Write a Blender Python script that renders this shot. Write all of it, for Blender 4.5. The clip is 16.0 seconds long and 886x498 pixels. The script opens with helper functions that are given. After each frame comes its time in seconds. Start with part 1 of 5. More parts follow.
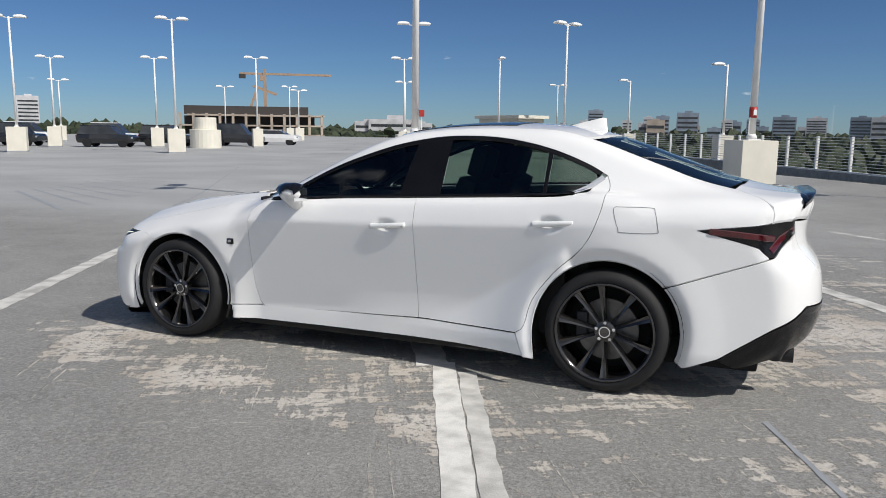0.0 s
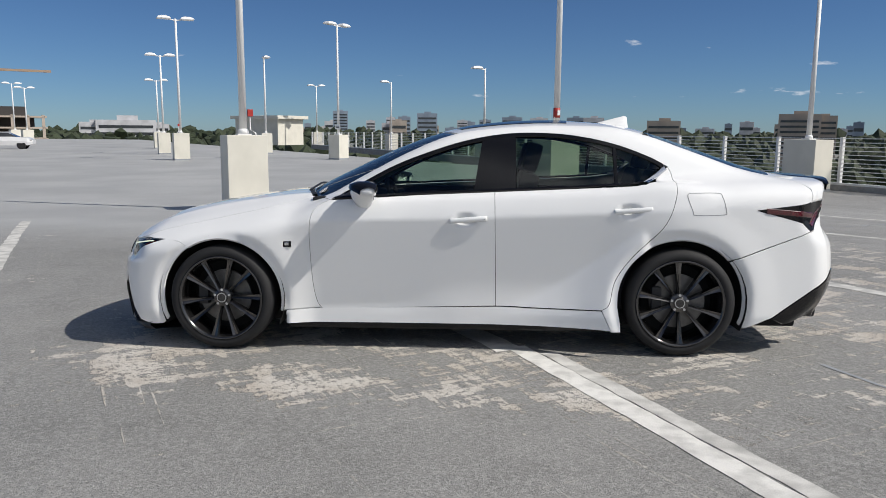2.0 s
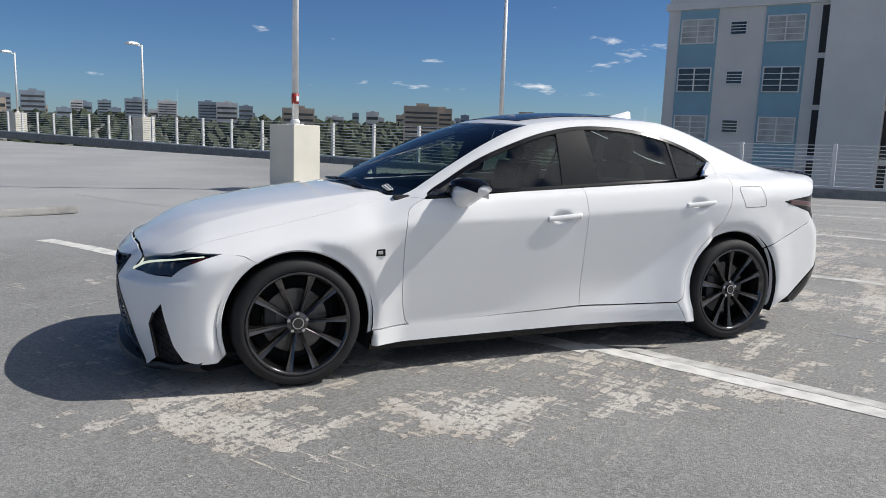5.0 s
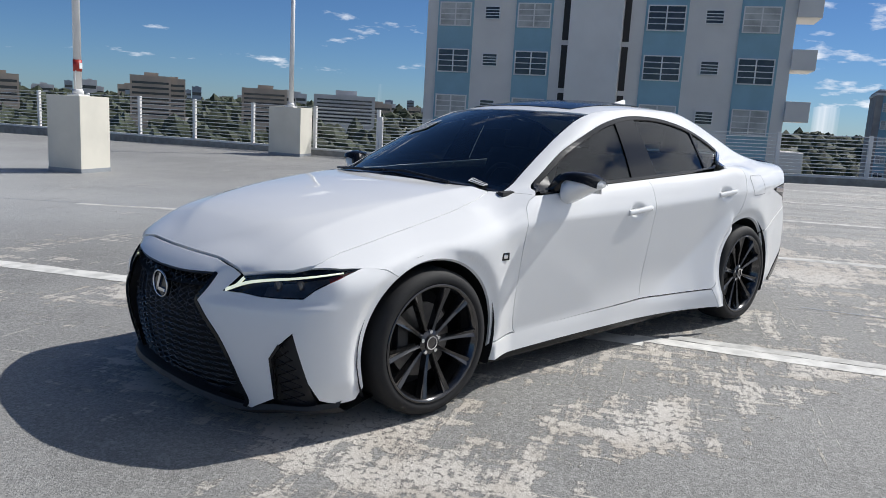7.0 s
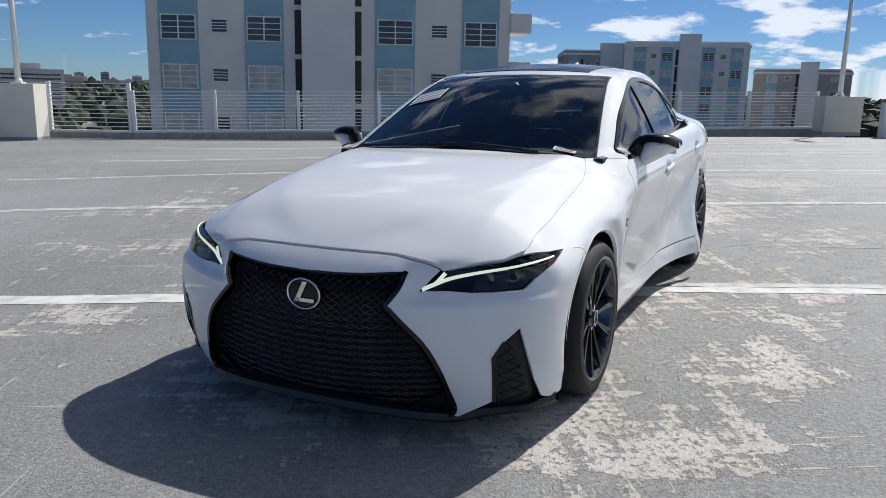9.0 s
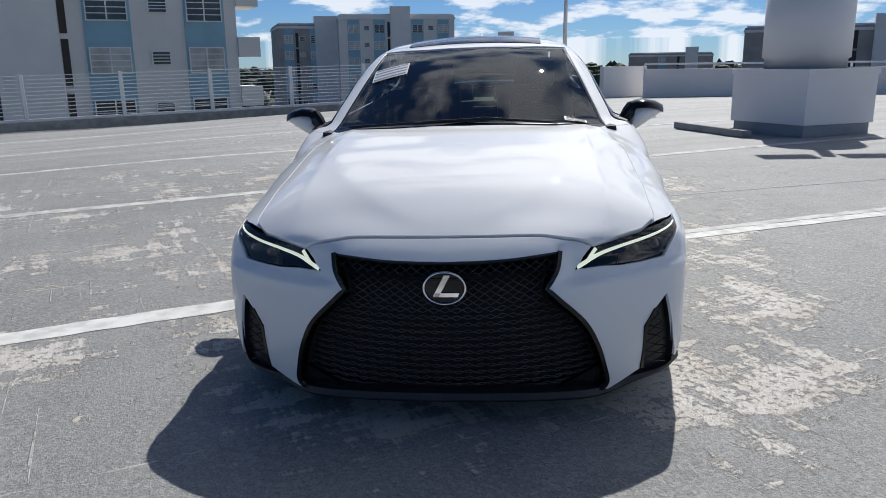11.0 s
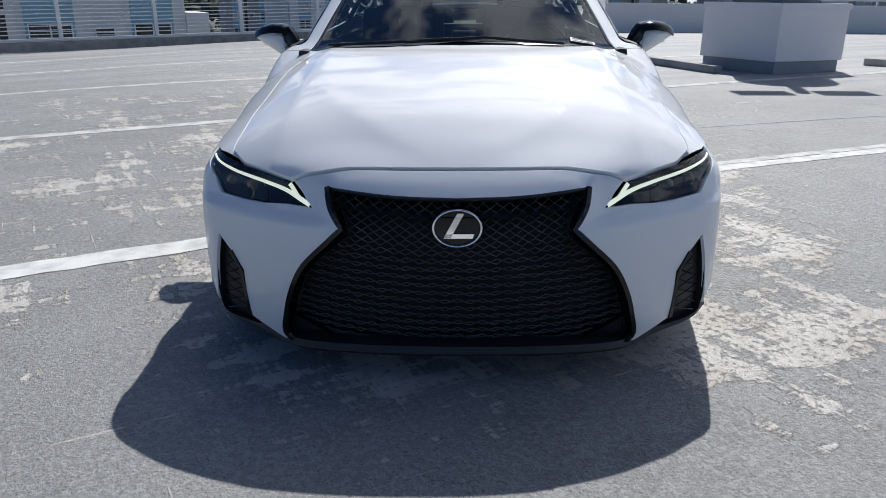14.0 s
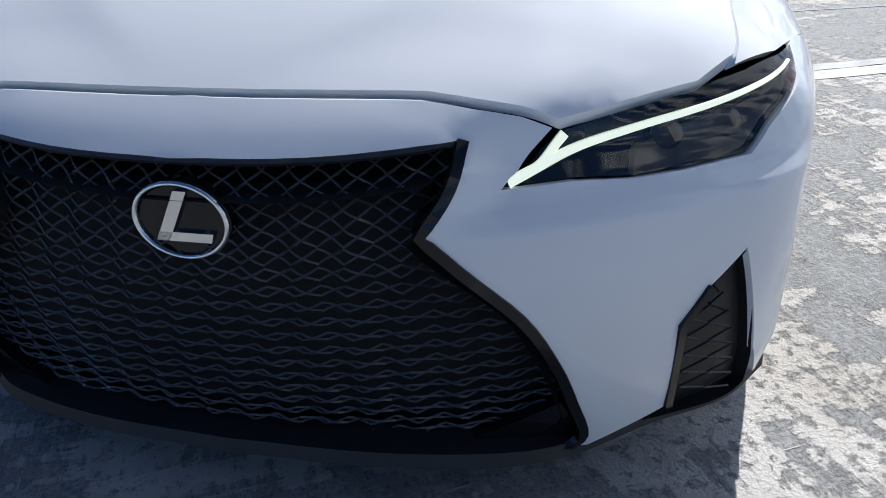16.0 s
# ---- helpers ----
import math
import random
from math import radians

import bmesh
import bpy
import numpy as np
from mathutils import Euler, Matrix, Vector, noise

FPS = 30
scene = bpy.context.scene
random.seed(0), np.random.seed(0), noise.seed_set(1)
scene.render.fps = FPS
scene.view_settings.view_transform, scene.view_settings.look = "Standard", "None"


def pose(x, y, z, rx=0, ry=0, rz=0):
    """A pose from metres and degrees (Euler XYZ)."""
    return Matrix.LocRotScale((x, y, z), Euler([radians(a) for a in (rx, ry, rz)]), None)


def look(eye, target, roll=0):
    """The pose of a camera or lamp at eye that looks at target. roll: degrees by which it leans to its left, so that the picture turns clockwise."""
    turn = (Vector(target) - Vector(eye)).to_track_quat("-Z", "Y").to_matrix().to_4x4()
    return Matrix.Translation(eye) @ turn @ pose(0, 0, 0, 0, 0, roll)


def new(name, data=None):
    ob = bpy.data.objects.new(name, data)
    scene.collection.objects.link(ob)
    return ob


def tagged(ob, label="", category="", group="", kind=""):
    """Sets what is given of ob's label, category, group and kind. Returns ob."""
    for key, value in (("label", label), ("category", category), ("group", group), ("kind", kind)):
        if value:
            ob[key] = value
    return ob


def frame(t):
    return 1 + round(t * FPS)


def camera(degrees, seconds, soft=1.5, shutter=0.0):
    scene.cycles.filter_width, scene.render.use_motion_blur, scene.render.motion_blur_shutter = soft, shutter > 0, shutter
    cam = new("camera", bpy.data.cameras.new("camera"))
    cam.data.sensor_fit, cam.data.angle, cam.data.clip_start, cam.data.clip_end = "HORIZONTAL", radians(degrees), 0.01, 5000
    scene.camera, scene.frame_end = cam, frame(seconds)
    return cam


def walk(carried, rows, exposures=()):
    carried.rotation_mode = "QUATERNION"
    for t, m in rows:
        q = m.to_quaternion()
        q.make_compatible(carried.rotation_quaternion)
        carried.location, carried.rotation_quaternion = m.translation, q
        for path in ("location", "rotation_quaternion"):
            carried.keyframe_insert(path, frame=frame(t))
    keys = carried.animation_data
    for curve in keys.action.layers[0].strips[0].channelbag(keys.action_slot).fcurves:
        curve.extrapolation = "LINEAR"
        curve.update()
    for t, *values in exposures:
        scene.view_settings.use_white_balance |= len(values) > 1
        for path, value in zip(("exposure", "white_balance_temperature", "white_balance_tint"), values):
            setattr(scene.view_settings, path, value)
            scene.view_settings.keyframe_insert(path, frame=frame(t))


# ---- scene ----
cam = camera(60.4, 16.0, soft=0.8)
PATH = [
    (0, (-2.1, 4.802, 1.29), (-1.343, 2.971, 1.018), 0.7),
    (0.5, (-1.654, 5.078, 1.309), (-1.056, 3.188, 1.042), 0.6),
    (1, (-1.186, 5.216, 1.308), (-0.743, 3.284, 1.043), 0.5),
    (1.5, (-0.723, 5.378, 1.28), (-0.435, 3.416, 1.016), 0.2),
    (2, (-0.274, 5.437, 1.258), (-0.146, 3.459, 0.991), 0.0),
    (2.5, (0.166, 5.402, 1.256), (0.136, 3.421, 0.986), 0.0),
    (3, (0.617, 5.356, 1.255), (0.43, 3.384, 0.981), 0.1),
    (3.5, (1.042, 5.181, 1.239), (0.7, 3.23, 0.963), 0.3),
    (4, (1.465, 5.014, 1.225), (0.97, 3.096, 0.95), 0.6),
    (4.2, (1.622, 4.944, 1.254), (1.07, 3.042, 0.976), 0.6),
    (6.3, (3.105, 3.723, 1.27), (1.944, 2.125, 0.952), 2.3),
    (6.5, (3.239, 3.579, 1.255), (2.024, 2.023, 0.932), 2.3),
    (7, (3.54, 3.233, 1.284), (2.198, 1.79, 0.947), 2.2),
    (7.5, (3.802, 2.857, 1.305), (2.341, 1.538, 0.952), 1.8),
    (8, (4.103, 2.484, 1.305), (2.532, 1.303, 0.935), 1.3),
    (8.5, (4.295, 2.081, 1.279), (2.626, 1.05, 0.893), 0.6),
    (9, (4.436, 1.676, 1.261), (2.682, 0.806, 0.854), 0.0),
    (9.2, (4.511, 1.509, 1.254), (2.726, 0.708, 0.838), -0.2),
    (11.3, (4.72, 0.104, 1.291), (2.785, -0.016, 0.797), -1.7),
    (11.5, (4.724, 0.017, 1.291), (2.79, -0.06, 0.789), -1.5),
    (12, (4.843, -0.136, 1.284), (2.911, -0.149, 0.764), -1.3),
    (12.5, (4.948, -0.178, 1.284), (3.021, -0.182, 0.748), -1.2),
    (13, (4.874, -0.129, 1.276), (2.954, -0.15, 0.718), -1.1),
    (13.5, (4.662, -0.004, 1.261), (2.753, -0.049, 0.669), -0.9),
    (14, (4.398, 0.035, 1.2), (2.506, -0.033, 0.557), -0.5),
    (14.5, (4.062, 0.092, 1.148), (2.192, -0.008, 0.446), -0.3),
    (15, (3.727, 0.294, 1.093), (1.896, 0.127, 0.305), -0.6),
    (15.5, (3.387, 0.472, 1.025), (1.609, 0.185, 0.155), -1.4),
    (16, (3.083, 0.606, 0.964), (1.358, 0.158, 0.056), -2.6),
]
# the deck falls about one degree for drainage: LEVEL turns the car's plane into it
LEVEL = Matrix.Rotation(radians(1.15), 4, 'X') @ Matrix.Rotation(radians(0.5), 4, 'Y')
walk(cam, [(t, LEVEL @ look(eye, target, roll)) for t, eye, target, roll in PATH],
     exposures=[(0, -0.10, 6500, 10), (4, -0.03, 6450, 10), (7, 0.04, 6250, 10), (11, 0.0, 6200, 10), (14, 0.09, 6080, 10), (16, 0.32, 5950, 10)])

# ---- sky, sun, exposure ----
scene.view_settings.exposure = 0.0
SUN = Vector((-0.94, 0.22, 1.0)).normalized()
world = bpy.data.worlds.new("world")
scene.world = world
world.use_nodes = True
wn, wl = world.node_tree.nodes, world.node_tree.links
wn.clear()
sky = wn.new("ShaderNodeTexSky")
sky.sky_type = "NISHITA"
sky.sun_disc = False
sky.sun_elevation = math.asin(SUN.z)
sky.sun_rotation = math.atan2(SUN.x, SUN.y)
sky.altitude, sky.air_density, sky.dust_density, sky.ozone_density = 0.0, 0.72, 0.10, 3.0
bg, wout = wn.new("ShaderNodeBackground"), wn.new("ShaderNodeOutputWorld")
bg.inputs["Strength"].default_value = 0.070
# clouds: broken cumulus low over the horizon, thicker towards the sun
geo = wn.new("ShaderNodeTexCoord")
sep = wn.new("ShaderNodeSeparateXYZ")
wl.new(geo.outputs["Generated"], sep.inputs[0])


def wmath(op, a, b=None, c=None):
    n = wn.new("ShaderNodeMath")
    n.operation = op
    for i, v in enumerate((a, b, c)):
        if v is not None:
            if isinstance(v, (int, float)):
                n.inputs[i].default_value = v
            else:
                wl.new(v, n.inputs[i])
    return n.outputs[0]


up = wmath("MAXIMUM", sep.outputs[2], 0.03)
comb = wn.new("ShaderNodeCombineXYZ")
wl.new(wmath("DIVIDE", sep.outputs[0], wmath("ADD", up, 0.20)), comb.inputs[0])
wl.new(wmath("DIVIDE", sep.outputs[1], wmath("ADD", up, 0.20)), comb.inputs[1])
cn = wn.new("ShaderNodeTexNoise")
cn.inputs["Scale"].default_value, cn.inputs["Detail"].default_value, cn.inputs["Roughness"].default_value = 3.3, 10.0, 0.56
wl.new(comb.outputs[0], cn.inputs["Vector"])
toward = wmath("ADD", wmath("MULTIPLY", sep.outputs[0], -0.09), wmath("MULTIPLY", sep.outputs[1], 0.12))
high = wmath("MULTIPLY", sep.outputs[2], 0.02)
level = wmath("SUBTRACT", wmath("ADD", cn.outputs["Fac"], wmath("MULTIPLY", toward, wmath("ADD", wmath("MULTIPLY", sep.outputs[2], 1.1), 0.8))), high)
# a taller bank of cloud stands round the sun
bank = wn.new("ShaderNodeVectorMath")
bank.operation = "DOT_PRODUCT"
bank.inputs[1].default_value = (-0.70, 0.08, 0.71)
wl.new(geo.outputs["Generated"], bank.inputs[0])
bank_rise = wn.new("ShaderNodeMapRange")
bank_rise.interpolation_type = "SMOOTHSTEP"
bank_rise.inputs[1].default_value, bank_rise.inputs[2].default_value, bank_rise.inputs[4].default_value = 0.72, 0.97, 0.045
wl.new(bank.outputs["Value"], bank_rise.inputs[0])
level = wmath("ADD", level, bank_rise.outputs[0])
ramp = wn.new("ShaderNodeValToRGB")
ramp.color_ramp.elements[0].position, ramp.color_ramp.elements[1].position = 0.56, 0.66
wl.new(level, ramp.inputs[0])
mixc = wn.new("ShaderNodeMixRGB")
wl.new(wmath("MULTIPLY", ramp.outputs[0], 0.85), mixc.inputs[0])
tint = wn.new("ShaderNodeMixRGB")
tint.blend_type = "MULTIPLY"
tint.inputs[0].default_value = 1.0
tint.inputs[2].default_value = (0.55, 0.75, 0.98, 1)
wl.new(sky.outputs[0], tint.inputs[1])
wl.new(tint.outputs[0], mixc.inputs[1])
mixc.inputs[2].default_value = (13.0, 13.3, 13.8, 1)
wl.new(mixc.outputs[0], bg.inputs["Color"])
wl.new(bg.outputs[0], wout.inputs[0])

sun_data = bpy.data.lights.new("sun", "SUN")
sun_data.energy, sun_data.angle, sun_data.color = 4.5, radians(0.55), (1.0, 0.955, 0.89)
sun_lamp = new("sun", sun_data)
sun_lamp.matrix_world = look(SUN * 50, (0, 0, 0))


# ---- materials ----
def material(name, color, rough=0.6, metal=0.0, coat=0.0, vary=0.12, scale=3.0, bump=0.0, bump_scale=60.0, second=None):
    """A principled surface with two scales of variation and optional fine relief."""
    m = bpy.data.materials.new(name)
    m.use_nodes = True
    n, l = m.node_tree.nodes, m.node_tree.links
    b = n["Principled BSDF"]
    b.inputs["Roughness"].default_value, b.inputs["Metallic"].default_value = rough, metal
    b.inputs["Coat Weight"].default_value, b.inputs["Coat Roughness"].default_value = coat, 0.03
    tc = n.new("ShaderNodeTexCoord")
    a = n.new("ShaderNodeTexNoise")
    a.inputs["Scale"].default_value, a.inputs["Detail"].default_value = scale, 6.0
    l.new(tc.outputs["Object"], a.inputs["Vector"])
    mx = n.new("ShaderNodeMixRGB")
    dark = tuple(c * (1 - vary) for c in color)
    mx.inputs[1].default_value, mx.inputs[2].default_value = (*(second or dark), 1), (*color, 1)
    rp = n.new("ShaderNodeValToRGB")
    rp.color_ramp.elements[0].position, rp.color_ramp.elements[1].position = 0.35, 0.6
    l.new(a.outputs["Fac"], rp.inputs[0])
    l.new(rp.outputs[0], mx.inputs[0])
    l.new(mx.outputs[0], b.inputs["Base Color"])
    if bump:
        f = n.new("ShaderNodeTexNoise")
        f.inputs["Scale"].default_value, f.inputs["Detail"].default_value = bump_scale, 4.0
        l.new(tc.outputs["Object"], f.inputs["Vector"])
        bp = n.new("ShaderNodeBump")
        bp.inputs["Strength"].default_value, bp.inputs["Distance"].default_value = bump, 0.01
        l.new(f.outputs["Fac"], bp.inputs["Height"])
        l.new(bp.outputs[0], b.inputs["Normal"])
    return m


def glass(name, tint_color, gloss=0.1):
    m = bpy.data.materials.new(name)
    m.use_nodes = True
    n, l = m.node_tree.nodes, m.node_tree.links
    n.clear()
    t, g, mx, o, fr = (n.new("ShaderNode" + k) for k in ("BsdfTransparent", "BsdfGlossy", "MixShader", "OutputMaterial", "Fresnel"))
    t.inputs[0].default_value = (*tint_color, 1)
    g.inputs["Roughness"].default_value = 0.01
    fr.inputs[0].default_value = 1.5
    add = n.new("ShaderNodeMath")
    add.operation = "MULTIPLY_ADD"
    add.inputs[1].default_value, add.inputs[2].default_value = 1.0, gloss
    add.use_clamp = True
    l.new(fr.outputs[0], add.inputs[0])
    l.new(add.outputs[0], mx.inputs[0])
    l.new(t.outputs[0], mx.inputs[1])
    l.new(g.outputs[0], mx.inputs[2])
    l.new(mx.outputs[0], o.inputs[0])
    return m


def glow(name, color, power):
    m = bpy.data.materials.new(name)
    m.use_nodes = True
    b = m.node_tree.nodes["Principled BSDF"]
    b.inputs["Base Color"].default_value = (*color, 1)
    b.inputs["Emission Color"].default_value, b.inputs["Emission Strength"].default_value = (*color, 1), power
    return m


PAINT = material("white_car_paint", (0.80, 0.805, 0.80), 0.65, 0, 1.0, 0.015, 1.5)
PAINT.node_tree.nodes["Principled BSDF"].inputs["Specular IOR Level"].default_value = 0.25
PAINT.node_tree.nodes["Principled BSDF"].inputs["Coat Roughness"].default_value = 0.015
GLOSS_BLACK = material("gloss_black", (0.008, 0.008, 0.009), 0.14, 0, 0.1, 0.2, 8)
GLOSS_BLACK.node_tree.nodes["Principled BSDF"].inputs["Specular IOR Level"].default_value = 0.3
MESH_BLACK = material("mesh_black", (0.060, 0.057, 0.055), 0.25, 0, 0.3, 0.2, 8)
SATIN_BLACK = material("black_plastic", (0.014, 0.014, 0.016), 0.5, 0, 0, 0.3, 20, 0.1, 400)
RUBBER = material("tyre_rubber", (0.011, 0.011, 0.012), 0.75, 0, 0, 0.35, 9, 0.15, 300)
RIM = material("dark_alloy", (0.085, 0.083, 0.084), 0.16, 0.9, 0.5, 0.2, 12)
CHROME = material("chrome", (0.75, 0.76, 0.78), 0.08, 1.0, 0, 0.05, 10)
STEEL = material("brake_steel", (0.16, 0.155, 0.15), 0.4, 1.0, 0, 0.2, 30)
INTERIOR = material("black_interior", (0.018, 0.018, 0.02), 0.7, 0, 0, 0.3, 15, 0.2, 200)
UNDER = material("underbody_black", (0.008, 0.008, 0.008), 0.9, 0, 0, 0.3, 6)
SIDE_GLASS = glass("tinted_side_glass", (0.56, 0.68, 0.60), 0.02)
DARK_GLASS = glass("privacy_glass", (0.44, 0.54, 0.47), 0.02)
SCREEN_GLASS = glass("windshield_glass", (0.72, 0.80, 0.76), 0.03)
LENS = glass("smoked_lens", (0.62, 0.60, 0.58), 0.02)
LAMP_BOWL = material("lamp_bowl", (0.17, 0.15, 0.13), 0.3, 0.5, 0.3, 0.35, 25)
RED_LENS = material("red_lens", (0.085, 0.004, 0.008), 0.12, 0, 1.0, 0.5, 14)
AMBER = material("amber_reflector", (0.35, 0.035, 0.012), 0.15, 0, 1.0, 0.3, 20)
DAYLIGHT = glow("running_light", (0.84, 0.88, 0.68), 0.60)
PAPER = material("paper_label", (0.78, 0.78, 0.77), 0.6, 0, 0, 0.05, 20)
SEAM = material("panel_gap_grey", (0.30, 0.30, 0.31), 0.8)
GREY_INK = material("grey_print", (0.12, 0.12, 0.13), 0.7)
CREAM = material("cream_masonry_paint", (0.70, 0.67, 0.58), 0.75, 0, 0, 0.08, 1.6, 0.15, 60)
WHITE_METAL = material("white_painted_metal", (0.76, 0.76, 0.75), 0.45, 0, 0, 0.06, 3)
GREY_BASE = material("grey_footing_paint", (0.30, 0.32, 0.34), 0.7, 0, 0, 0.15, 3, 0.2, 50)
RED_PAINT = material("red_plastic", (0.42, 0.035, 0.025), 0.45, 0, 0, 0.2, 10)
LINE_PAINT = material("worn_white_line", (0.70, 0.69, 0.65), 0.8, 0, 0, 0.28, 9, 0.25, 120)
STALL_PAINT = material("faded_stall_line", (0.60, 0.59, 0.555), 0.8, 0, 0, 0.4, 6, 0.25, 120)
CONCRETE = material("raw_concrete", (0.36, 0.35, 0.33), 0.85, 0, 0, 0.25, 5, 0.3, 60)
STUCCO = material("pale_stucco", (0.80, 0.765, 0.735), 0.85, 0, 0, 0.07, 0.5, 0.1, 20)
STUCCO_LIGHT = material("light_stucco", (0.82, 0.80, 0.785), 0.85, 0, 0, 0.06, 0.5, 0.1, 20)
WEATHERED = material("weathered_stucco", (0.42, 0.385, 0.36), 0.85, 0, 0, 0.2, 0.5, 0.1, 20)
BLUE_PANEL = material("blue_panel", (0.30, 0.49, 0.59), 0.7, 0, 0, 0.10, 0.8)
WINDOW_DARK = material("dark_window_pane", (0.05, 0.055, 0.06), 0.12, 0, 0.3, 0.5, 1.0)
BLIND = material("window_blinds", (0.58, 0.58, 0.56), 0.7, 0, 0, 0.35, 1.2)
SLIT = material("dark_louvre", (0.045, 0.04, 0.038), 0.7)
# crane ochre, desaturated so that the colour itself carries the haze
CRANE = material("hazed_crane_ochre", (0.38, 0.27, 0.19), 0.6, 0, 0, 0.1, 0.2)
# distance haze is mixed into the tower colours: lightened, A and B bluish
TOWER_A = material("hazed_tower_grey", (0.30, 0.36, 0.44), 0.6, 0, 0, 0.35, 0.06)
TOWER_B = material("hazed_tower_pale", (0.58, 0.58, 0.60), 0.7, 0, 0, 0.25, 0.08)
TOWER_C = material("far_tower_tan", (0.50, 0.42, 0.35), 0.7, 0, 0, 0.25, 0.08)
LEAF = material("dark_foliage", (0.036, 0.05, 0.022), 0.8, 0, 0, 0.5, 0.3, 0.4, 2)
STREET = material("low_ground_green", (0.12, 0.13, 0.08), 0.9, 0, 0, 0.4, 0.02, 0, 1, (0.30, 0.29, 0.27))
SUV_BLACK = material("black_suv_paint", (0.012, 0.013, 0.015), 0.25, 0, 0.6, 0.1, 2)
SUV_WHITE = material("white_suv_paint", (0.72, 0.72, 0.72), 0.3, 0, 0.6, 0.05, 2)


def deck_material():
    """Coated parking-deck concrete: grey, mottled, with pale coating worn through in patches and dragged streaks."""
    m = bpy.data.materials.new("parking_deck")
    m.use_nodes = True
    n, l = m.node_tree.nodes, m.node_tree.links
    b = n["Principled BSDF"]
    b.inputs["Roughness"].default_value = 0.7
    tc = n.new("ShaderNodeTexCoord")
    rot = n.new("ShaderNodeMapping")
    rot.inputs["Rotation"].default_value = (0, 0, radians(-30))
    l.new(tc.outputs["Object"], rot.inputs[0])

    def noise_tex(scale, detail=6.0, rough=0.55, stretch=None):
        t = n.new("ShaderNodeTexNoise")
        t.inputs["Scale"].default_value, t.inputs["Detail"].default_value, t.inputs["Roughness"].default_value = scale, detail, rough
        src = rot.outputs[0]
        if stretch:
            mp = n.new("ShaderNodeMapping")
            mp.inputs["Scale"].default_value = stretch
            l.new(src, mp.inputs[0])
            src = mp.outputs[0]
        l.new(src, t.inputs["Vector"])
        return t.outputs["Fac"]

    def ramp_of(v, lo, hi):
        r = n.new("ShaderNodeMapRange")
        r.interpolation_type = "SMOOTHSTEP"
        r.inputs[1].default_value, r.inputs[2].default_value = lo, hi
        l.new(v, r.inputs[0])
        return r.outputs[0]

    def op(kind, a, c):
        q = n.new("ShaderNodeMath")
        q.operation = kind
        for i, v in enumerate((a, c)):
            if isinstance(v, (int, float)):
                q.inputs[i].default_value = v
            else:
                l.new(v, q.inputs[i])
        return q.outputs[0]

    def blend(f, a, c):
        q = n.new("ShaderNodeMixRGB")
        l.new(f, q.inputs[0])
        for i, v in ((1, a), (2, c)):
            if isinstance(v, tuple):
                q.inputs[i].default_value = (*v, 1)
            else:
                l.new(v, q.inputs[i])
        return q.outputs[0]

    grey = blend(ramp_of(noise_tex(0.35, 4), 0.35, 0.65), (0.220, 0.219, 0.206), (0.285, 0.281, 0.266))
    grey = blend(op("MULTIPLY", ramp_of(noise_tex(2.2, 8, 0.65), 0.42, 0.70), 0.45), grey, (0.150, 0.148, 0.138))
    grey = blend(op("MULTIPLY", ramp_of(noise_tex(45, 5, 0.75), 0.46, 0.58), 0.50), grey, (0.42, 0.41, 0.39))
    grey = blend(op("MULTIPLY", ramp_of(noise_tex(110, 4, 0.75), 0.52, 0.61), 0.60), grey, (0.075, 0.075, 0.073))
    sx = n.new("ShaderNodeSeparateXYZ")
    l.new(tc.outputs["Object"], sx.inputs[0])
    # cream coating left in plaid-edged patches, most of it in the bay under and behind the car
    near = op("MULTIPLY", op("MULTIPLY", ramp_of(sx.outputs[1], -9.0, -0.5), ramp_of(sx.outputs[1], 3.0, 1.3)), ramp_of(sx.outputs[0], 3.4, 1.6))
    zone = noise_tex(0.75, 5, 0.6)
    lengthwise = noise_tex(1.0, 11, 0.72, (1.5, 8.0, 1))
    crosswise = noise_tex(1.0, 11, 0.72, (8.0, 1.5, 1))
    plaid = op("MULTIPLY", op("ADD", lengthwise, crosswise), 0.5)
    level = op("ADD", op("ADD", plaid, op("MULTIPLY", op("SUBTRACT", zone, 0.5), 0.55)), op("SUBTRACT", op("MULTIPLY", near, 0.125), 0.136))
    chips = op("MULTIPLY", ramp_of(level, 0.485, 0.520), ramp_of(noise_tex(30, 7, 0.78), 0.36, 0.47))
    # straight scrapes along and across the bays
    scrape_a = ramp_of(noise_tex(1.0, 3, 0.5, (0.55, 26.0, 1)), 0.665, 0.69)
    scrape_b = ramp_of(noise_tex(1.0, 3, 0.5, (26.0, 0.55, 1)), 0.665, 0.69)
    scrapes = op("MULTIPLY", op("MAXIMUM", scrape_a, scrape_b), op("MULTIPLY", ramp_of(noise_tex(9, 8, 0.75), 0.44, 0.56), op("ADD", 0.25, near)))
    patch = op("MINIMUM", op("MAXIMUM", chips, scrapes), 1.0)
    cream = blend(ramp_of(noise_tex(1.6, 6, 0.6), 0.40, 0.62), (0.50, 0.45, 0.385), (0.60, 0.565, 0.51))
    col = blend(op("MULTIPLY", patch, 0.92), grey, cream)
    far = ramp_of(sx.outputs[1], -3.0, -7.5)
    far_x = op("MULTIPLY", far, ramp_of(sx.outputs[0], -6.0, 2.0))
    beyond = ramp_of(sx.outputs[0], -4.0, -9.0)
    swept = noise_tex(1.0, 7, 0.62, (2.6, 0.16, 1))
    coat = blend(ramp_of(swept, 0.38, 0.62), (0.27, 0.268, 0.256), (0.41, 0.405, 0.39))
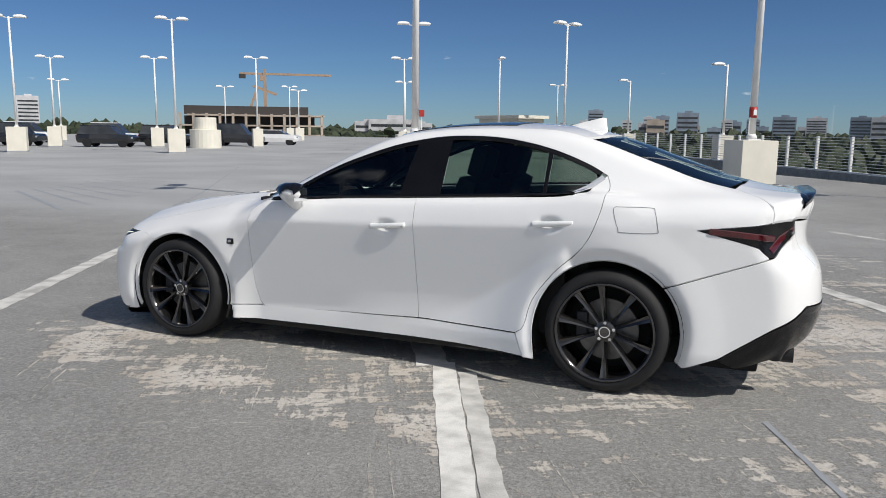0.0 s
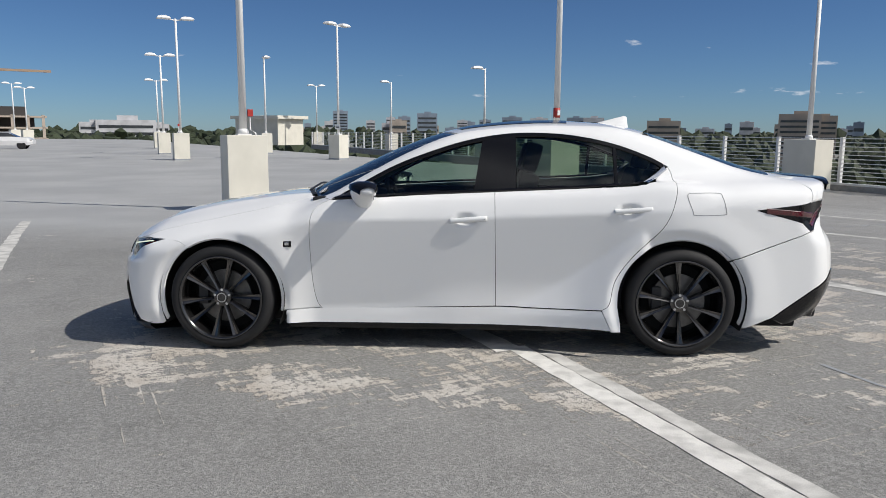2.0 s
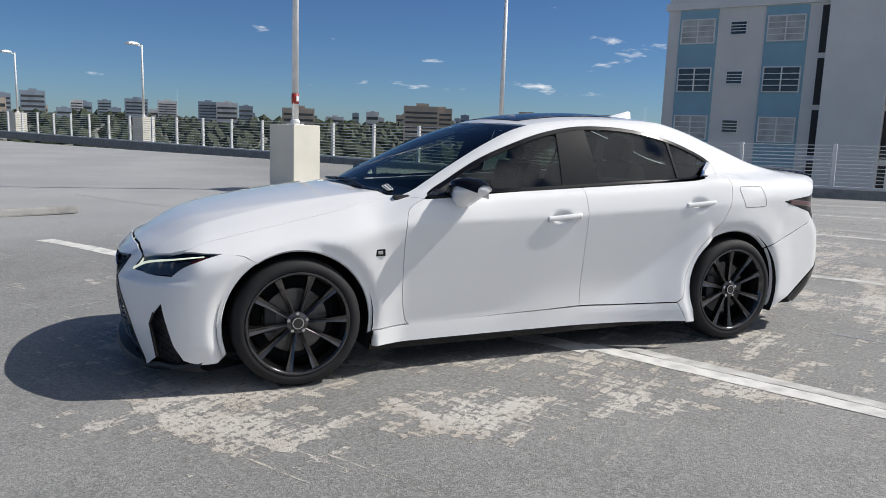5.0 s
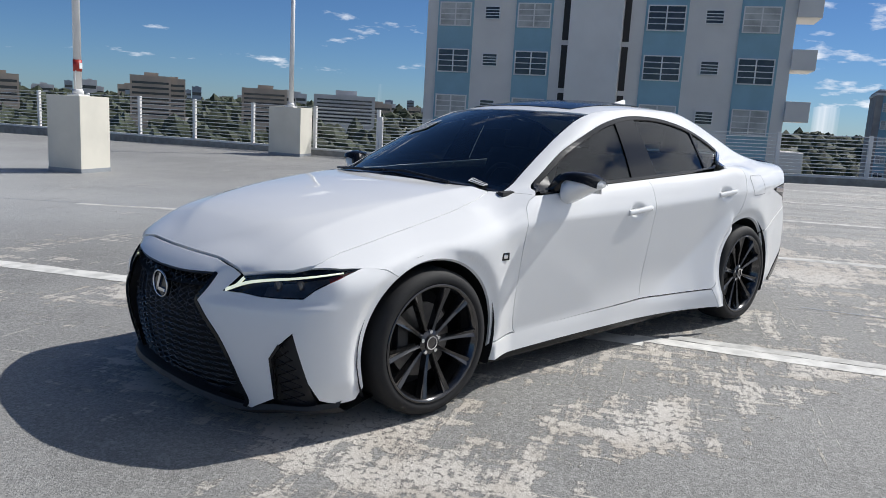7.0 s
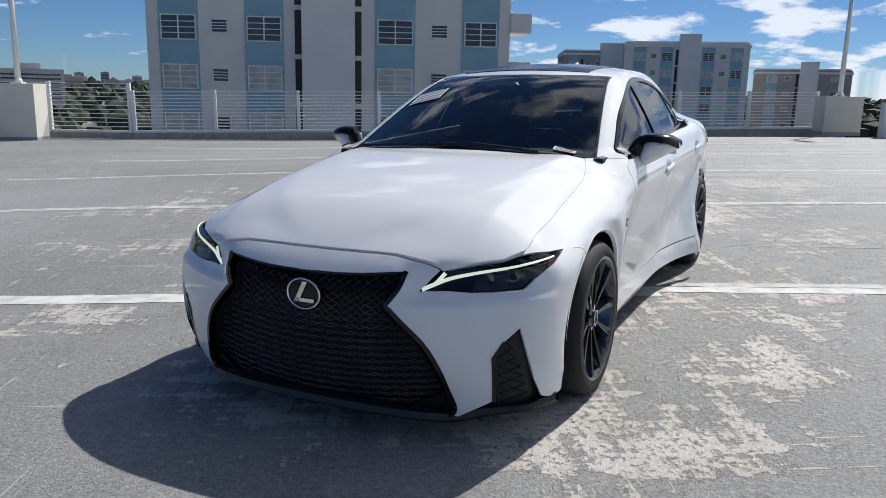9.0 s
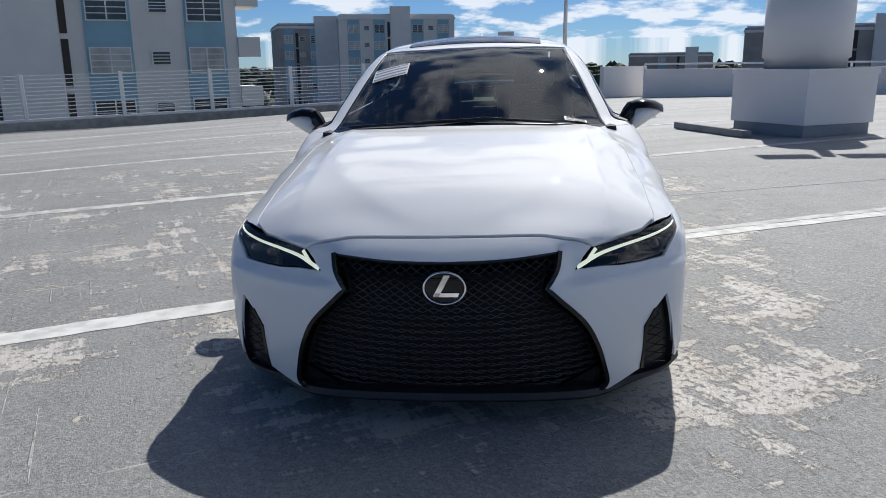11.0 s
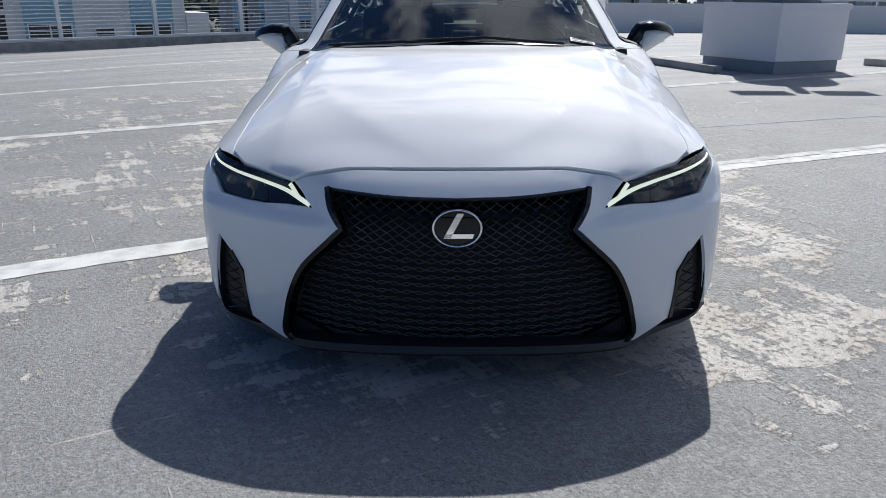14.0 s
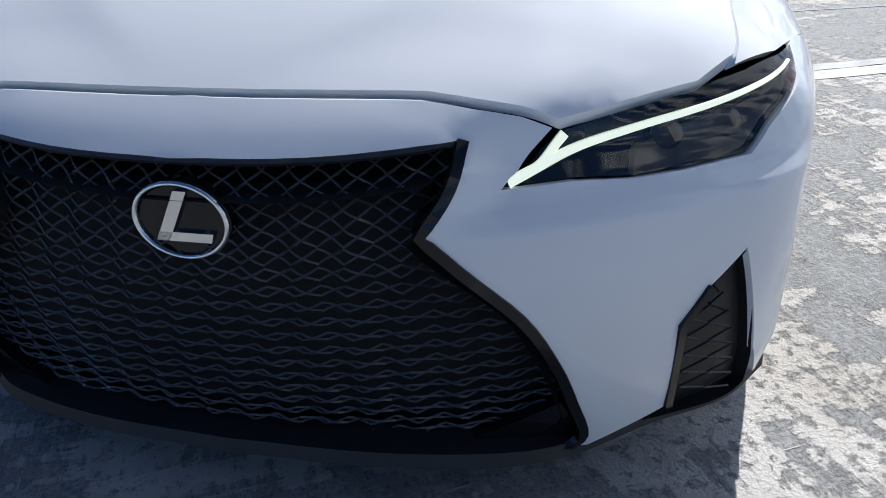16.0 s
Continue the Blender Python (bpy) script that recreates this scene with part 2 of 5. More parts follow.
    coat = blend(op("MULTIPLY", ramp_of(noise_tex(1.0, 9, 0.7, (14.0, 0.5, 1)), 0.56, 0.64), 0.45), coat, (0.20, 0.198, 0.19))
    smooth_coat = blend(ramp_of(noise_tex(0.25, 4), 0.35, 0.7), (0.33, 0.335, 0.335), (0.41, 0.415, 0.41))
    col = blend(op("MULTIPLY", far_x, 0.85), col, smooth_coat)
    col = blend(op("MULTIPLY", op("MULTIPLY", beyond, ramp_of(sx.outputs[1], -16.0, -9.0)), 0.6), col, coat)
    l.new(col, b.inputs["Base Color"])
    bump = n.new("ShaderNodeBump")
    bump.inputs["Strength"].default_value, bump.inputs["Distance"].default_value = 0.9, 0.007
    l.new(op("ADD", noise_tex(90, 4, 0.7), op("MULTIPLY", patch, 0.6)), bump.inputs["Height"])
    l.new(bump.outputs[0], b.inputs["Normal"])
    return m


DECK = deck_material()


# ---- mesh tools ----
def link(name, bm, mat, parent=None, label="", smooth=False):
    me = bpy.data.meshes.new(name)
    bm.to_mesh(me)
    bm.free()
    if smooth:
        for p in me.polygons:
            p.use_smooth = True
    me.materials.append(mat)
    ob = new(name, me)
    if parent:
        ob.parent = parent
    return tagged(ob, label) if label else ob


def part(name, bm, mat, parent, label="", smooth=False):
    return link(name, bm, mat, parent, label, smooth)


def empty(name, m, label, category, group="", kind=""):
    e = new(name)
    e.empty_display_size = 0.2
    e.matrix_world = m
    return tagged(e, label, category, group, kind)


def add_box(bm, lo, hi, bevel=0.0, m=None):
    c = [(a + b) / 2 for a, b in zip(lo, hi)]
    s = [max(abs(b - a), 1e-4) for a, b in zip(lo, hi)]
    r = bmesh.ops.create_cube(bm, size=1.0, matrix=Matrix.Translation(c) @ Matrix.Diagonal((*s, 1)))
    vs = r["verts"]
    if bevel:
        es = list({e for v in vs for e in v.link_edges})
        out = bmesh.ops.bevel(bm, geom=es, offset=bevel, segments=2, profile=0.7, affect="EDGES")
        vs = list({v for f in out["faces"] for v in f.verts} | {v for v in vs if v.is_valid})
    if m is not None:
        bmesh.ops.transform(bm, matrix=m, verts=[v for v in vs if v.is_valid])
    return vs


def box(lo, hi, bevel=0.0, m=None):
    bm = bmesh.new()
    add_box(bm, lo, hi, bevel, m)
    return bm


def add_lathe(bm, rings, n=40, m=Matrix(), close=False):
    """Rings of (radius, height along z)."""
    loops = []
    for r, z in rings:
        loops.append([bm.verts.new(m @ Vector((r * math.cos(2 * math.pi * i / n), r * math.sin(2 * math.pi * i / n), z))) for i in range(n)])
    for a, b in zip(loops, loops[1:] + ([loops[0]] if close else [])):
        for i in range(n):
            bm.faces.new((a[i], a[(i + 1) % n], b[(i + 1) % n], b[i]))
    if not close:
        for lp, flip in ((loops[0], True), (loops[-1], False)):
            bm.faces.new(lp[::-1] if flip else lp)


def lathe(rings, n=40, m=Matrix(), close=False):
    bm = bmesh.new()
    add_lathe(bm, rings, n, m, close)
    bmesh.ops.recalc_face_normals(bm, faces=bm.faces)
    return bm


def add_tube(bm, pts, r, n=8, cap=True):
    pts = [Vector(p) for p in pts]
    loops = []
    for i, p in enumerate(pts):
        d = (pts[min(i + 1, len(pts) - 1)] - pts[max(i - 1, 0)]).normalized()
        a = d.orthogonal() if abs(d.z) > 0.95 else d.cross(Vector((0, 0, 1)))
        a.normalize()
        b = d.cross(a)
        rr = r[i] if isinstance(r, (list, tuple)) else r
        loops.append([bm.verts.new(p + rr * (a * math.cos(2 * math.pi * k / n) + b * math.sin(2 * math.pi * k / n))) for k in range(n)])
    for a, b in zip(loops, loops[1:]):
        for k in range(n):
            bm.faces.new((a[k], a[(k + 1) % n], b[(k + 1) % n], b[k]))
    if cap:
        bm.faces.new(loops[0][::-1])
        bm.faces.new(loops[-1])


def tube(pts, r, n=8):
    bm = bmesh.new()
    add_tube(bm, pts, r, n)
    bmesh.ops.recalc_face_normals(bm, faces=bm.faces)
    return bm


def deck_z(x, y):
    """The deck's gentle fall."""
    if y >= 0:
        zy = 0.02 * 5 * math.tanh(y / 5)
    else:
        u = min(max((-y - 4) / 8, 0), 1)
        zy = -0.3 * math.tanh(-y * 0.02 / 0.3) - 0.18 * u * u * (3 - 2 * u)
    return -0.0087 * 5 * math.tanh(x / 5) + zy

# ---- the car's skin: a signed field from smooth profile curves; panels are cut from it ----
def prof(v, xs, ys):
    """A smooth curve through a few knots."""
    xs, ys = np.array(xs, float), np.array(ys, float)
    m = np.gradient(ys, xs)
    v = np.clip(v, xs[0], xs[-1])
    i = np.clip(np.searchsorted(xs, v) - 1, 0, len(xs) - 2)
    h = xs[i + 1] - xs[i]
    t = (v - xs[i]) / h
    return ((1 + 2 * t) * (1 - t) ** 2 * ys[i] + t * (1 - t) ** 2 * h * m[i]
            + t * t * (3 - 2 * t) * ys[i + 1] + t * t * (t - 1) * h * m[i + 1])


def smax(a, b, k):
    h = np.clip(0.5 + 0.5 * (a - b) / k, 0, 1)
    return b * (1 - h) + a * h + k * h * (1 - h)


def step(a, b, v):
    t = np.clip((v - a) / (b - a), 0, 1)
    return t * t * (3 - 2 * t)


HANDLES = ((-0.125, 0.822), (-1.10, 0.882))
WHEELS = ((1.40, 0.325), (-1.40, 0.330))


def half_width(x, z):
    yc = prof(x, [-2.45, -2.1, -1.75, -1.4, -1.0, -0.3, 0.4, 0.9, 1.4, 1.75, 2.05, 2.3],
              [0.765, 0.82, 0.875, 0.908, 0.90, 0.888, 0.893, 0.905, 0.912, 0.895, 0.85, 0.79])
    zc = prof(x, [-2.3, -1.8, -1.2, -0.3, 0.9, 1.4, 2.0], [0.92, 0.91, 0.875, 0.835, 0.80, 0.765, 0.70])
    lean = 0.075 * step(-1.5, -0.9, x) * step(1.15, 0.8, x) + 0.008
    low = lambda zz: yc - lean * np.clip((zc - zz) / 0.5, 0, 2) ** 1.05
    zs = prof(x, [-1.25, -1.1, -0.9, -0.65, -0.3, 0.3, 0.9], [0.80, 0.72, 0.58, 0.42, 0.31, 0.27, 0.25])
    sill = low(zs) + 0.24 * (zs - z) - 0.3 * step(-1.15, -1.5, x)
    below = smax(low(z), np.where(x > 1.0, -1.0, sill), 0.012)
    d = np.clip(z - zc, 0, 1)
    y = np.where(z > zc, yc - 0.20 * d - 1.15 * d * d, below)
    y = y - 0.35 * np.clip(0.24 - z, 0, 1) ** 1.0 * 0.6
    for cx, cz in WHEELS:
        r = np.hypot(x - cx, z - cz)
        y = y - 0.012 * (1 - step(0.385, 0.435, r)) + 0.008 * (step(0.40, 0.45, r) - step(0.45, 0.62, r))
    for hx, hz in HANDLES:
        y = y - 0.020 * (1 - step(0.45, 1.0, np.hypot((x - hx - 0.012) / 0.085, (z - hz + 0.002) / 0.044)))
    return y


def lower_top(x, y):
    a = np.abs(y)
    z = prof(x, [-2.45, -2.3, -2.1, -1.9, -1.5, -1.1, -0.3, 0.4, 0.7, 1.0, 1.22, 1.46, 1.7, 1.94, 2.12, 2.25],
             [1.045, 1.06, 1.075, 1.09, 1.08, 1.03, 0.99, 0.965, 0.965, 0.945, 0.918, 0.885, 0.84, 0.775, 0.69, 0.60])
    hood = step(0.6, 1.0, x)
    deck = step(-1.2, -1.7, x)
    drop = 0.34 * np.clip(a - 0.58, 0, 1) + 0.9 * np.clip(a - 0.66, 0, 1) ** 2
    ridge = (0.020 - 0.020 * np.clip(a / 0.6, 0, 1) ** 2) * step(0.75, 1.2, x) * step(2.12, 1.75, x)
    d = a - prof(x, [0.85, 1.3, 1.6, 1.8, 1.95, 2.1], [0.63, 0.56, 0.49, 0.40, 0.27, 0.08])
    fall = 0.5 * (np.sqrt(d * d + 0.0007) + d)
    ridge = ridge - 0.026 * (1 - np.exp(-fall / 0.15)) * step(2.16, 1.98, x) * step(1.05, 1.5, x)
    return z + hood * (ridge + 0.008 - drop) - deck * (0.10 * np.clip(a - 0.45, 0, 1) + 0.9 * np.clip(a - 0.6, 0, 1) ** 2)


def nose(y, z):
    a = np.abs(y)
    shelf = 0.030 * step(0.522, 0.545, z - 0.05 * (a - 0.36)) * step(0.36, 0.46, a) * (1 - step(0.60, 0.68, z))
    return 2.265 - shelf - 0.245 * (a / 0.8) ** 2.2 + prof(z, [0.0, 0.14, 0.3, 0.5, 0.6, 0.66, 0.72, 0.8, 0.9], [-0.09, -0.035, 0.0, 0.0, -0.03, -0.075, -0.15, -0.28, -0.5])


def tail(y, z):
    a = np.abs(y)
    return -2.45 + 0.21 * (a / 0.8) ** 4 + prof(z, [0.1, 0.2, 0.3, 0.4, 0.55, 0.68, 0.8, 0.9, 1.0, 1.1], [0.30, 0.17, 0.06, 0.01, 0.0, 0.02, 0.09, 0.095, 0.07, 0.05])


def cabin_top(x, y):
    a = np.abs(y)
    s = step(-0.3, 0.25, x) - step(-0.75, -1.2, x)
    xe = x + 0.15 * (a / 0.6) ** 2 * s
    z = prof(xe, [-2.3, -2.0, -1.82, -1.58, -1.37, -1.13, -0.9, -0.67, -0.45, -0.22, 0.0, 0.2, 0.4, 0.6, 0.8, 0.95, 1.1],
             [1.00, 1.115, 1.18, 1.265, 1.338, 1.398, 1.425, 1.434, 1.430, 1.412, 1.376, 1.320, 1.245, 1.155, 1.06, 0.985, 0.91])
    return z - 0.05 * (a / 0.55) ** 2 * (1 - 0.6 * np.abs(s))


def cabin_width(x, z):
    d = np.clip(z - 0.95, 0, 1)
    return 0.815 - 0.47 * d - 0.30 * d * d - 0.13 * step(-0.8, -2.1, x) - 0.055 * step(-0.1, 0.9, x)


def skin(x, y, z):
    a = np.abs(y)
    low = smax(a - half_width(x, z), z - lower_top(x, y), 0.055)
    low = smax(low, x - nose(y, z), 0.06)
    low = smax(low, tail(y, z) - x, 0.05)
    cab = smax(a - cabin_width(x, z), z - cabin_top(x, y), 0.05)
    cab = np.maximum(cab, np.maximum(x - 1.08, -2.25 - x))
    k = 0.012 + 0.06 * step(-1.2, -1.6, x) + 0.02 * step(0.5, 0.8, x)
    return -smax(-low, -cab, k)


def cast(p, way, reach=1.6, n=46):
    """The skin's first point from each start p along way."""
    p, way = np.atleast_2d(np.array(p, float)), np.array(way, float)
    way = way / np.linalg.norm(way, axis=-1, keepdims=True)
    lo = np.zeros(len(p))
    hi = np.full(len(p), np.nan)
    done = np.zeros(len(p), bool)
    for d in np.linspace(0, reach, n):
        q = p + way * d
        f = skin(q[:, 0], q[:, 1], q[:, 2])
        hit = (f <= 0) & ~done
        hi[hit] = d
        done |= hit
        lo[~done] = d
    hi[~done] = lo[~done]
    for _ in range(15):
        mid = (lo + hi) / 2
        q = p + way * mid[:, None]
        f = skin(q[:, 0], q[:, 1], q[:, 2])
        hi = np.where(f <= 0, mid, hi)
        lo = np.where(f <= 0, lo, mid)
    return p + way * hi[:, None]


def from_side(pts):
    p = np.array(pts, float)
    return cast(np.stack([p[:, 0], np.full(len(p), 1.2), p[:, 1]], 1), (0, -1, 0), 1.2)


def from_top(pts):
    p = np.array(pts, float)
    return cast(np.stack([p[:, 0], p[:, 1], np.full(len(p), 1.7)], 1), (0, 0, -1), 1.6)


def from_front(pts):
    p = np.array(pts, float)
    return cast(np.stack([np.full(len(p), 2.7), p[:, 0], p[:, 1]], 1), (-1, 0, 0), 1.4)


def from_rear(pts):
    p = np.array(pts, float)
    return cast(np.stack([np.full(len(p), -2.9), p[:, 0], p[:, 1]], 1), (1, 0, 0), 1.4)

# ---- the deck and what stands on it ----
def grid_axis():
    fine = [-14 + 0.5 * i for i in range(57)]
    return [-120, -60, -35, -25, -19] + fine + [19, 25, 35, 60, 110]


def build_deck():
    bm = bmesh.new()
    xs, ys = grid_axis(), grid_axis()
    vs = [[bm.verts.new((x, y, deck_z(x, y))) for y in ys] for x in xs]
    for i in range(len(xs) - 1):
        for j in range(len(ys) - 1):
            bm.faces.new((vs[i][j], vs[i + 1][j], vs[i + 1][j + 1], vs[i][j + 1]))
    # the deck ends just outside the railing
    for p, q in ((N0, N1), (N1, N2)):
        d = (q - p).normalized()
        nrm = Vector((-d.y, d.x, 0))
        bmesh.ops.bisect_plane(bm, geom=bm.verts[:] + bm.edges[:] + bm.faces[:], plane_co=p + nrm * 0.45, plane_no=nrm, clear_outer=True)
    ob = link("deck_floor", bm, DECK)
    tagged(ob, "mottled grey concrete parking deck with worn pale coating", "floor", kind="structure")


N0, N1, N2 = Vector((20.5, -82.0, 0)), Vector((-12.2, -17.0, 0)), Vector((-25.0, 1.4, 0))
build_deck()


def strip(name, a, b, width, mat, label, lift=0.003, ragged=0.0):
    """A painted line that follows the deck, with slightly uneven edges."""
    bm = bmesh.new()
    a, b = Vector((*a, 0)), Vector((*b, 0))
    d = (b - a).normalized()
    s = Vector((-d.y, d.x, 0))
    n = max(2, int((b - a).length / 0.12))
    rnd = random.Random(n)
    prev = None
    for i in range(n + 1):
        p = a + (b - a) * (i / n)
        row = []
        for side in (-0.5, 0.5):
            q = p + s * (side * width + ragged * (rnd.random() - 0.5))
            row.append(bm.verts.new((q.x, q.y, deck_z(q.x, q.y) + lift)))
        if prev:
            bm.faces.new((prev[0], prev[1], row[1], row[0]))
        prev = row
    return tagged(link(name, bm, mat), label, "line", kind="structure")


LINE_D = Vector((-0.49, 0.872))
LINE_N = Vector((-0.872, -0.49))


def stall_line(off, lo, hi, width, mat):
    a, b = LINE_N * off + LINE_D * lo, LINE_N * off + LINE_D * hi
    strip("stall_line", a, b, width, mat, "worn white painted stall line on the deck", ragged=0.02)


stall_line(-0.05, -6.0, 0.9, 0.19, LINE_PAINT)
EDGE, RUN, OUT = Vector((-0.448, 0.93)), Vector((-0.413, 0.911)), Vector((-0.911, -0.413))
strip("stall_line", EDGE + OUT * 0.066 - RUN * 0.2, EDGE + OUT * 0.066 + RUN * 13, 0.138, LINE_PAINT, "worn white painted stall line on the deck", ragged=0.012)
strip("stall_edge", EDGE + OUT * 0.194, EDGE + OUT * 0.194 + RUN * 13, 0.102, STALL_PAINT, "pale sealant strip beside the painted line", ragged=0.014)
for off in (3.8, 7.7, 11.4, 15.2):
    stall_line(off, -7.0, 12.0, 0.18, STALL_PAINT)
stall_line(-3.25, -10.0, 3.2, 0.16, STALL_PAINT)
for off in (-7.2, -11.0, -14.8, -18.6):
    stall_line(off, -3.0, 3.2, 0.12, STALL_PAINT)
strip("joint", (-2.2, 1.0), (-5.5, 10.0), 0.03, GREY_BASE, "dark sealed joint across the deck", 0.003, 0.01)
strip("joint", (16, -16), (-2, -23), 0.06, GREY_BASE, "dark sealed joint across the deck", 0.003, 0.02)
strip("joint", (9, -7.5), (20, -24), 0.05, GREY_BASE, "dark sealed joint across the deck", 0.003, 0.02)
strip("joint", (-1.0, -6.2), (3.0, -13.5), 0.04, GREY_BASE, "dark sealed joint across the deck", 0.003, 0.02)
strip("joint", (-3.0, -5.5), (-8.0, -9.0), 0.035, GREY_BASE, "dark sealed joint across the deck", 0.003, 0.02)


for i in range(9):
    f = i / 8
    pa = Vector((15.39, -8.99)).lerp(Vector((19.25, -15.89)), f)
    pb = Vector((9.50, -5.23)).lerp(Vector((15.98, -15.92)), f)
    strip("hatch_line", pa, pb, 0.10, GREY_BASE, "dark worn hatch line painted on the deck", ragged=0.04)


def railing(name, a, b, rise):
    root = empty(name, Matrix.Translation((a.x, a.y, 0)), "white metal railing with horizontal rails on a low kerb", "railing", kind="structure")
    d = (b - a)
    run = d.length
    d.normalize()
    ang = math.atan2(d.y, d.x)
    turn = Matrix.Rotation(ang, 4, "Z")
    za, zb = deck_z(a.x, a.y), deck_z(b.x, b.y)
    root.matrix_world = Matrix.Translation((a.x, a.y, za)) @ turn @ Matrix.Rotation(-math.atan2(zb - za, run), 4, "Y")
    part("kerb", box((0, -0.13, -0.3), (run, 0.13, 0.17), 0.015), CONCRETE, root, "pale concrete kerb")
    part("kerb_cap", box((0, -0.05, 0.17), (run, 0.05, 0.235), 0.01), WHITE_METAL, root)
    post_bm = box((-0.05, -0.06, 0.15), (0.05, 0.06, 1.26 + rise), 0.008)
    first = part("post", post_bm, WHITE_METAL, root)
    n = int(run / 2.44)
    first.location = (0.06, 0, 0)
    for i in range(1, n + 1):
        o = first.copy()
        scene.collection.objects.link(o)
        o.location = (i * run / n - 0.06, 0, 0)
    rails = [0.34 + (0.088 + rise / 10) * i for i in range(11)]
    rb = part("rail", box((0, -0.018, -0.011), (run, 0.018, 0.011)), WHITE_METAL, root)
    rb.location = (0, 0.02, rails[0])
    for z in rails[1:]:
        o = rb.copy()
        scene.collection.objects.link(o)
        o.location = (0, 0.02, z)


railing("railing_1", N1, N0, 0.38)
railing("railing_2", N1, N2, 0.16)


def pedestal_lamp(x, y, yaw, height, heads, ped=(0.6, 0.6, 1.32), collar=True, sign="", alarm=False):
    """Parking-deck lamp: masonry pedestal, base plate, tapered pole, flat heads on short arms."""
    z0 = deck_z(x, y) - 0.03
    root = empty("street_lamp", pose(x, y, z0, 0, 0, yaw), "white pole lamp on a cream masonry pedestal", "street lamp", "deck lamps")
    w, d, h = ped
    part("pedestal", box((-w / 2, -d / 2, 0), (w / 2, d / 2, h), 0.012), CREAM, root, "cream painted masonry pedestal")
    part("footing", box((-w / 2 - 0.004, -d / 2 - 0.004, 0), (w / 2 + 0.004, d / 2 + 0.004, 0.12), 0.004), GREY_BASE, root)
    part("base_plate", box((-0.15, -0.15, h), (0.15, 0.15, h + 0.03), 0.005), WHITE_METAL, root)
    part("collar", lathe([(0.12, h + 0.03), (0.11, h + 0.10), (0.085, h + 0.14)], 20), WHITE_METAL, root, smooth=True)
    part("pole", lathe([(0.082, h + 0.1), (0.058, height)], 16), WHITE_METAL, root, smooth=True)
    for k in range(heads):
        s = 1 if k == 0 else -1
        part("arm", tube([(0, 0, height - 0.10), (0, s * 0.35, height - 0.05)], 0.03, 8), WHITE_METAL, root)
        bm = bmesh.new()
        add_lathe(bm, [(0.34, -0.05), (0.37, 0.0), (0.29, 0.09), (0.12, 0.15)], 4, Matrix.Translation((0, s * 0.66, height)) @ Matrix.Diagonal((0.95, 1.5, 1, 1)) @ Matrix.Rotation(radians(45), 4, "Z"))
        bmesh.ops.recalc_face_normals(bm, faces=bm.faces)
        part("lamp_head", bm, WHITE_METAL, root)
    if sign == "band":
        part("warning_band", lathe([(0.088, h + 0.50), (0.088, h + 0.74)], 16), RED_PAINT, root, "red and white warning band", smooth=True)
        part("notice", box((-0.04, 0.0855, h + 0.56), (0.04, 0.092, h + 0.68)), PAPER, root)
        part("cable", tube([(0.09, 0.03, h + 0.10), (0.10, 0.03, h + 0.35), (0.08, 0.03, h + 0.52)], 0.012, 6), WHITE_METAL, root)
    if sign == "plate":
        part("notice_board", box((-0.22, 0.07, h + 0.35), (0.22, 0.085, h + 0.65), 0.004), PAPER, root, "small white notice board")
        part("print", box((-0.15, 0.086, h + 0.44), (0.15, 0.09, h + 0.52)), GREY_INK, root)
    if alarm:
        part("alarm_box", box((-0.19, 0.06, h + 0.40), (-0.08, 0.16, h + 0.55), 0.01), RED_PAINT, root, "red fire alarm box")
        part("conduit", tube([(-0.13, 0.13, h + 0.42), (-0.13, 0.11, h + 0.12), (-0.22, 0.2, h + 0.05), (-0.24, 0.315, h - 0.2)], 0.014, 6), WHITE_METAL, root)
    return root


Y = 30.0
pedestal_lamp(5.15, -11.0, Y, 9.5, 2, (0.85, 0.85, 1.66), alarm=True)
pedestal_lamp(-1.85, -14.1, Y, 9.5, 2, (0.85, 0.85, 1.62), sign="band")
pedestal_lamp(-9.95, -18.9, Y - 90, 6.2, 1, (1.15, 0.8, 1.6))
pedestal_lamp(9.6, -43.3, Y - 60, 8.4, 2, (0.9, 0.9, 1.6), sign="plate")
pedestal_lamp(0.35, -49.4, Y - 90, 6.2, 1, (1.15, 0.9, 1.65))
pedestal_lamp(17.4, -53.6, Y, 7.3, 1, (0.8, 0.8, 1.6))
pedestal_lamp(9.2, -66.0, Y - 90, 6.3, 1, (1.1, 0.9, 1.6))
pedestal_lamp(18.5, -39.8, Y - 90, 8.3, 2, (0.9, 0.9, 1.65), alarm=True)
pedestal_lamp(24.1, -50.2, Y - 90, 7.2, 2, (0.85, 0.85, 1.6))
pedestal_lamp(31.5, -66.0, Y - 90, 6.4, 2, (0.9, 0.9, 1.6))
pedestal_lamp(42.8, -30.9, Y - 75, 8.6, 2, (1.15, 1.15, 1.65))
pedestal_lamp(50.6, -40.5, Y - 75, 7.1, 2, (1.0, 1.0, 1.65))
pedestal_lamp(44.4, -45.2, Y - 75, 7.3, 2, (1.0, 1.0, 1.65))
pedestal_lamp(34.4, -36.2, Y - 75, 8.8, 2, (1.1, 1.1, 1.65))
pedestal_lamp(38.9, -51.4, Y - 75, 7.7, 2, (0.85, 0.85, 1.65))
pedestal_lamp(52.0, -78.0, Y - 75, 6.3, 2, (1.1, 1.1, 1.65))
pedestal_lamp(57.0, -70.0, Y - 75, 6.4, 2, (1.0, 1.0, 1.65))
pedestal_lamp(66.5, -55.0, Y - 75, 6.4, 2, (1.0, 1.0, 1.65))
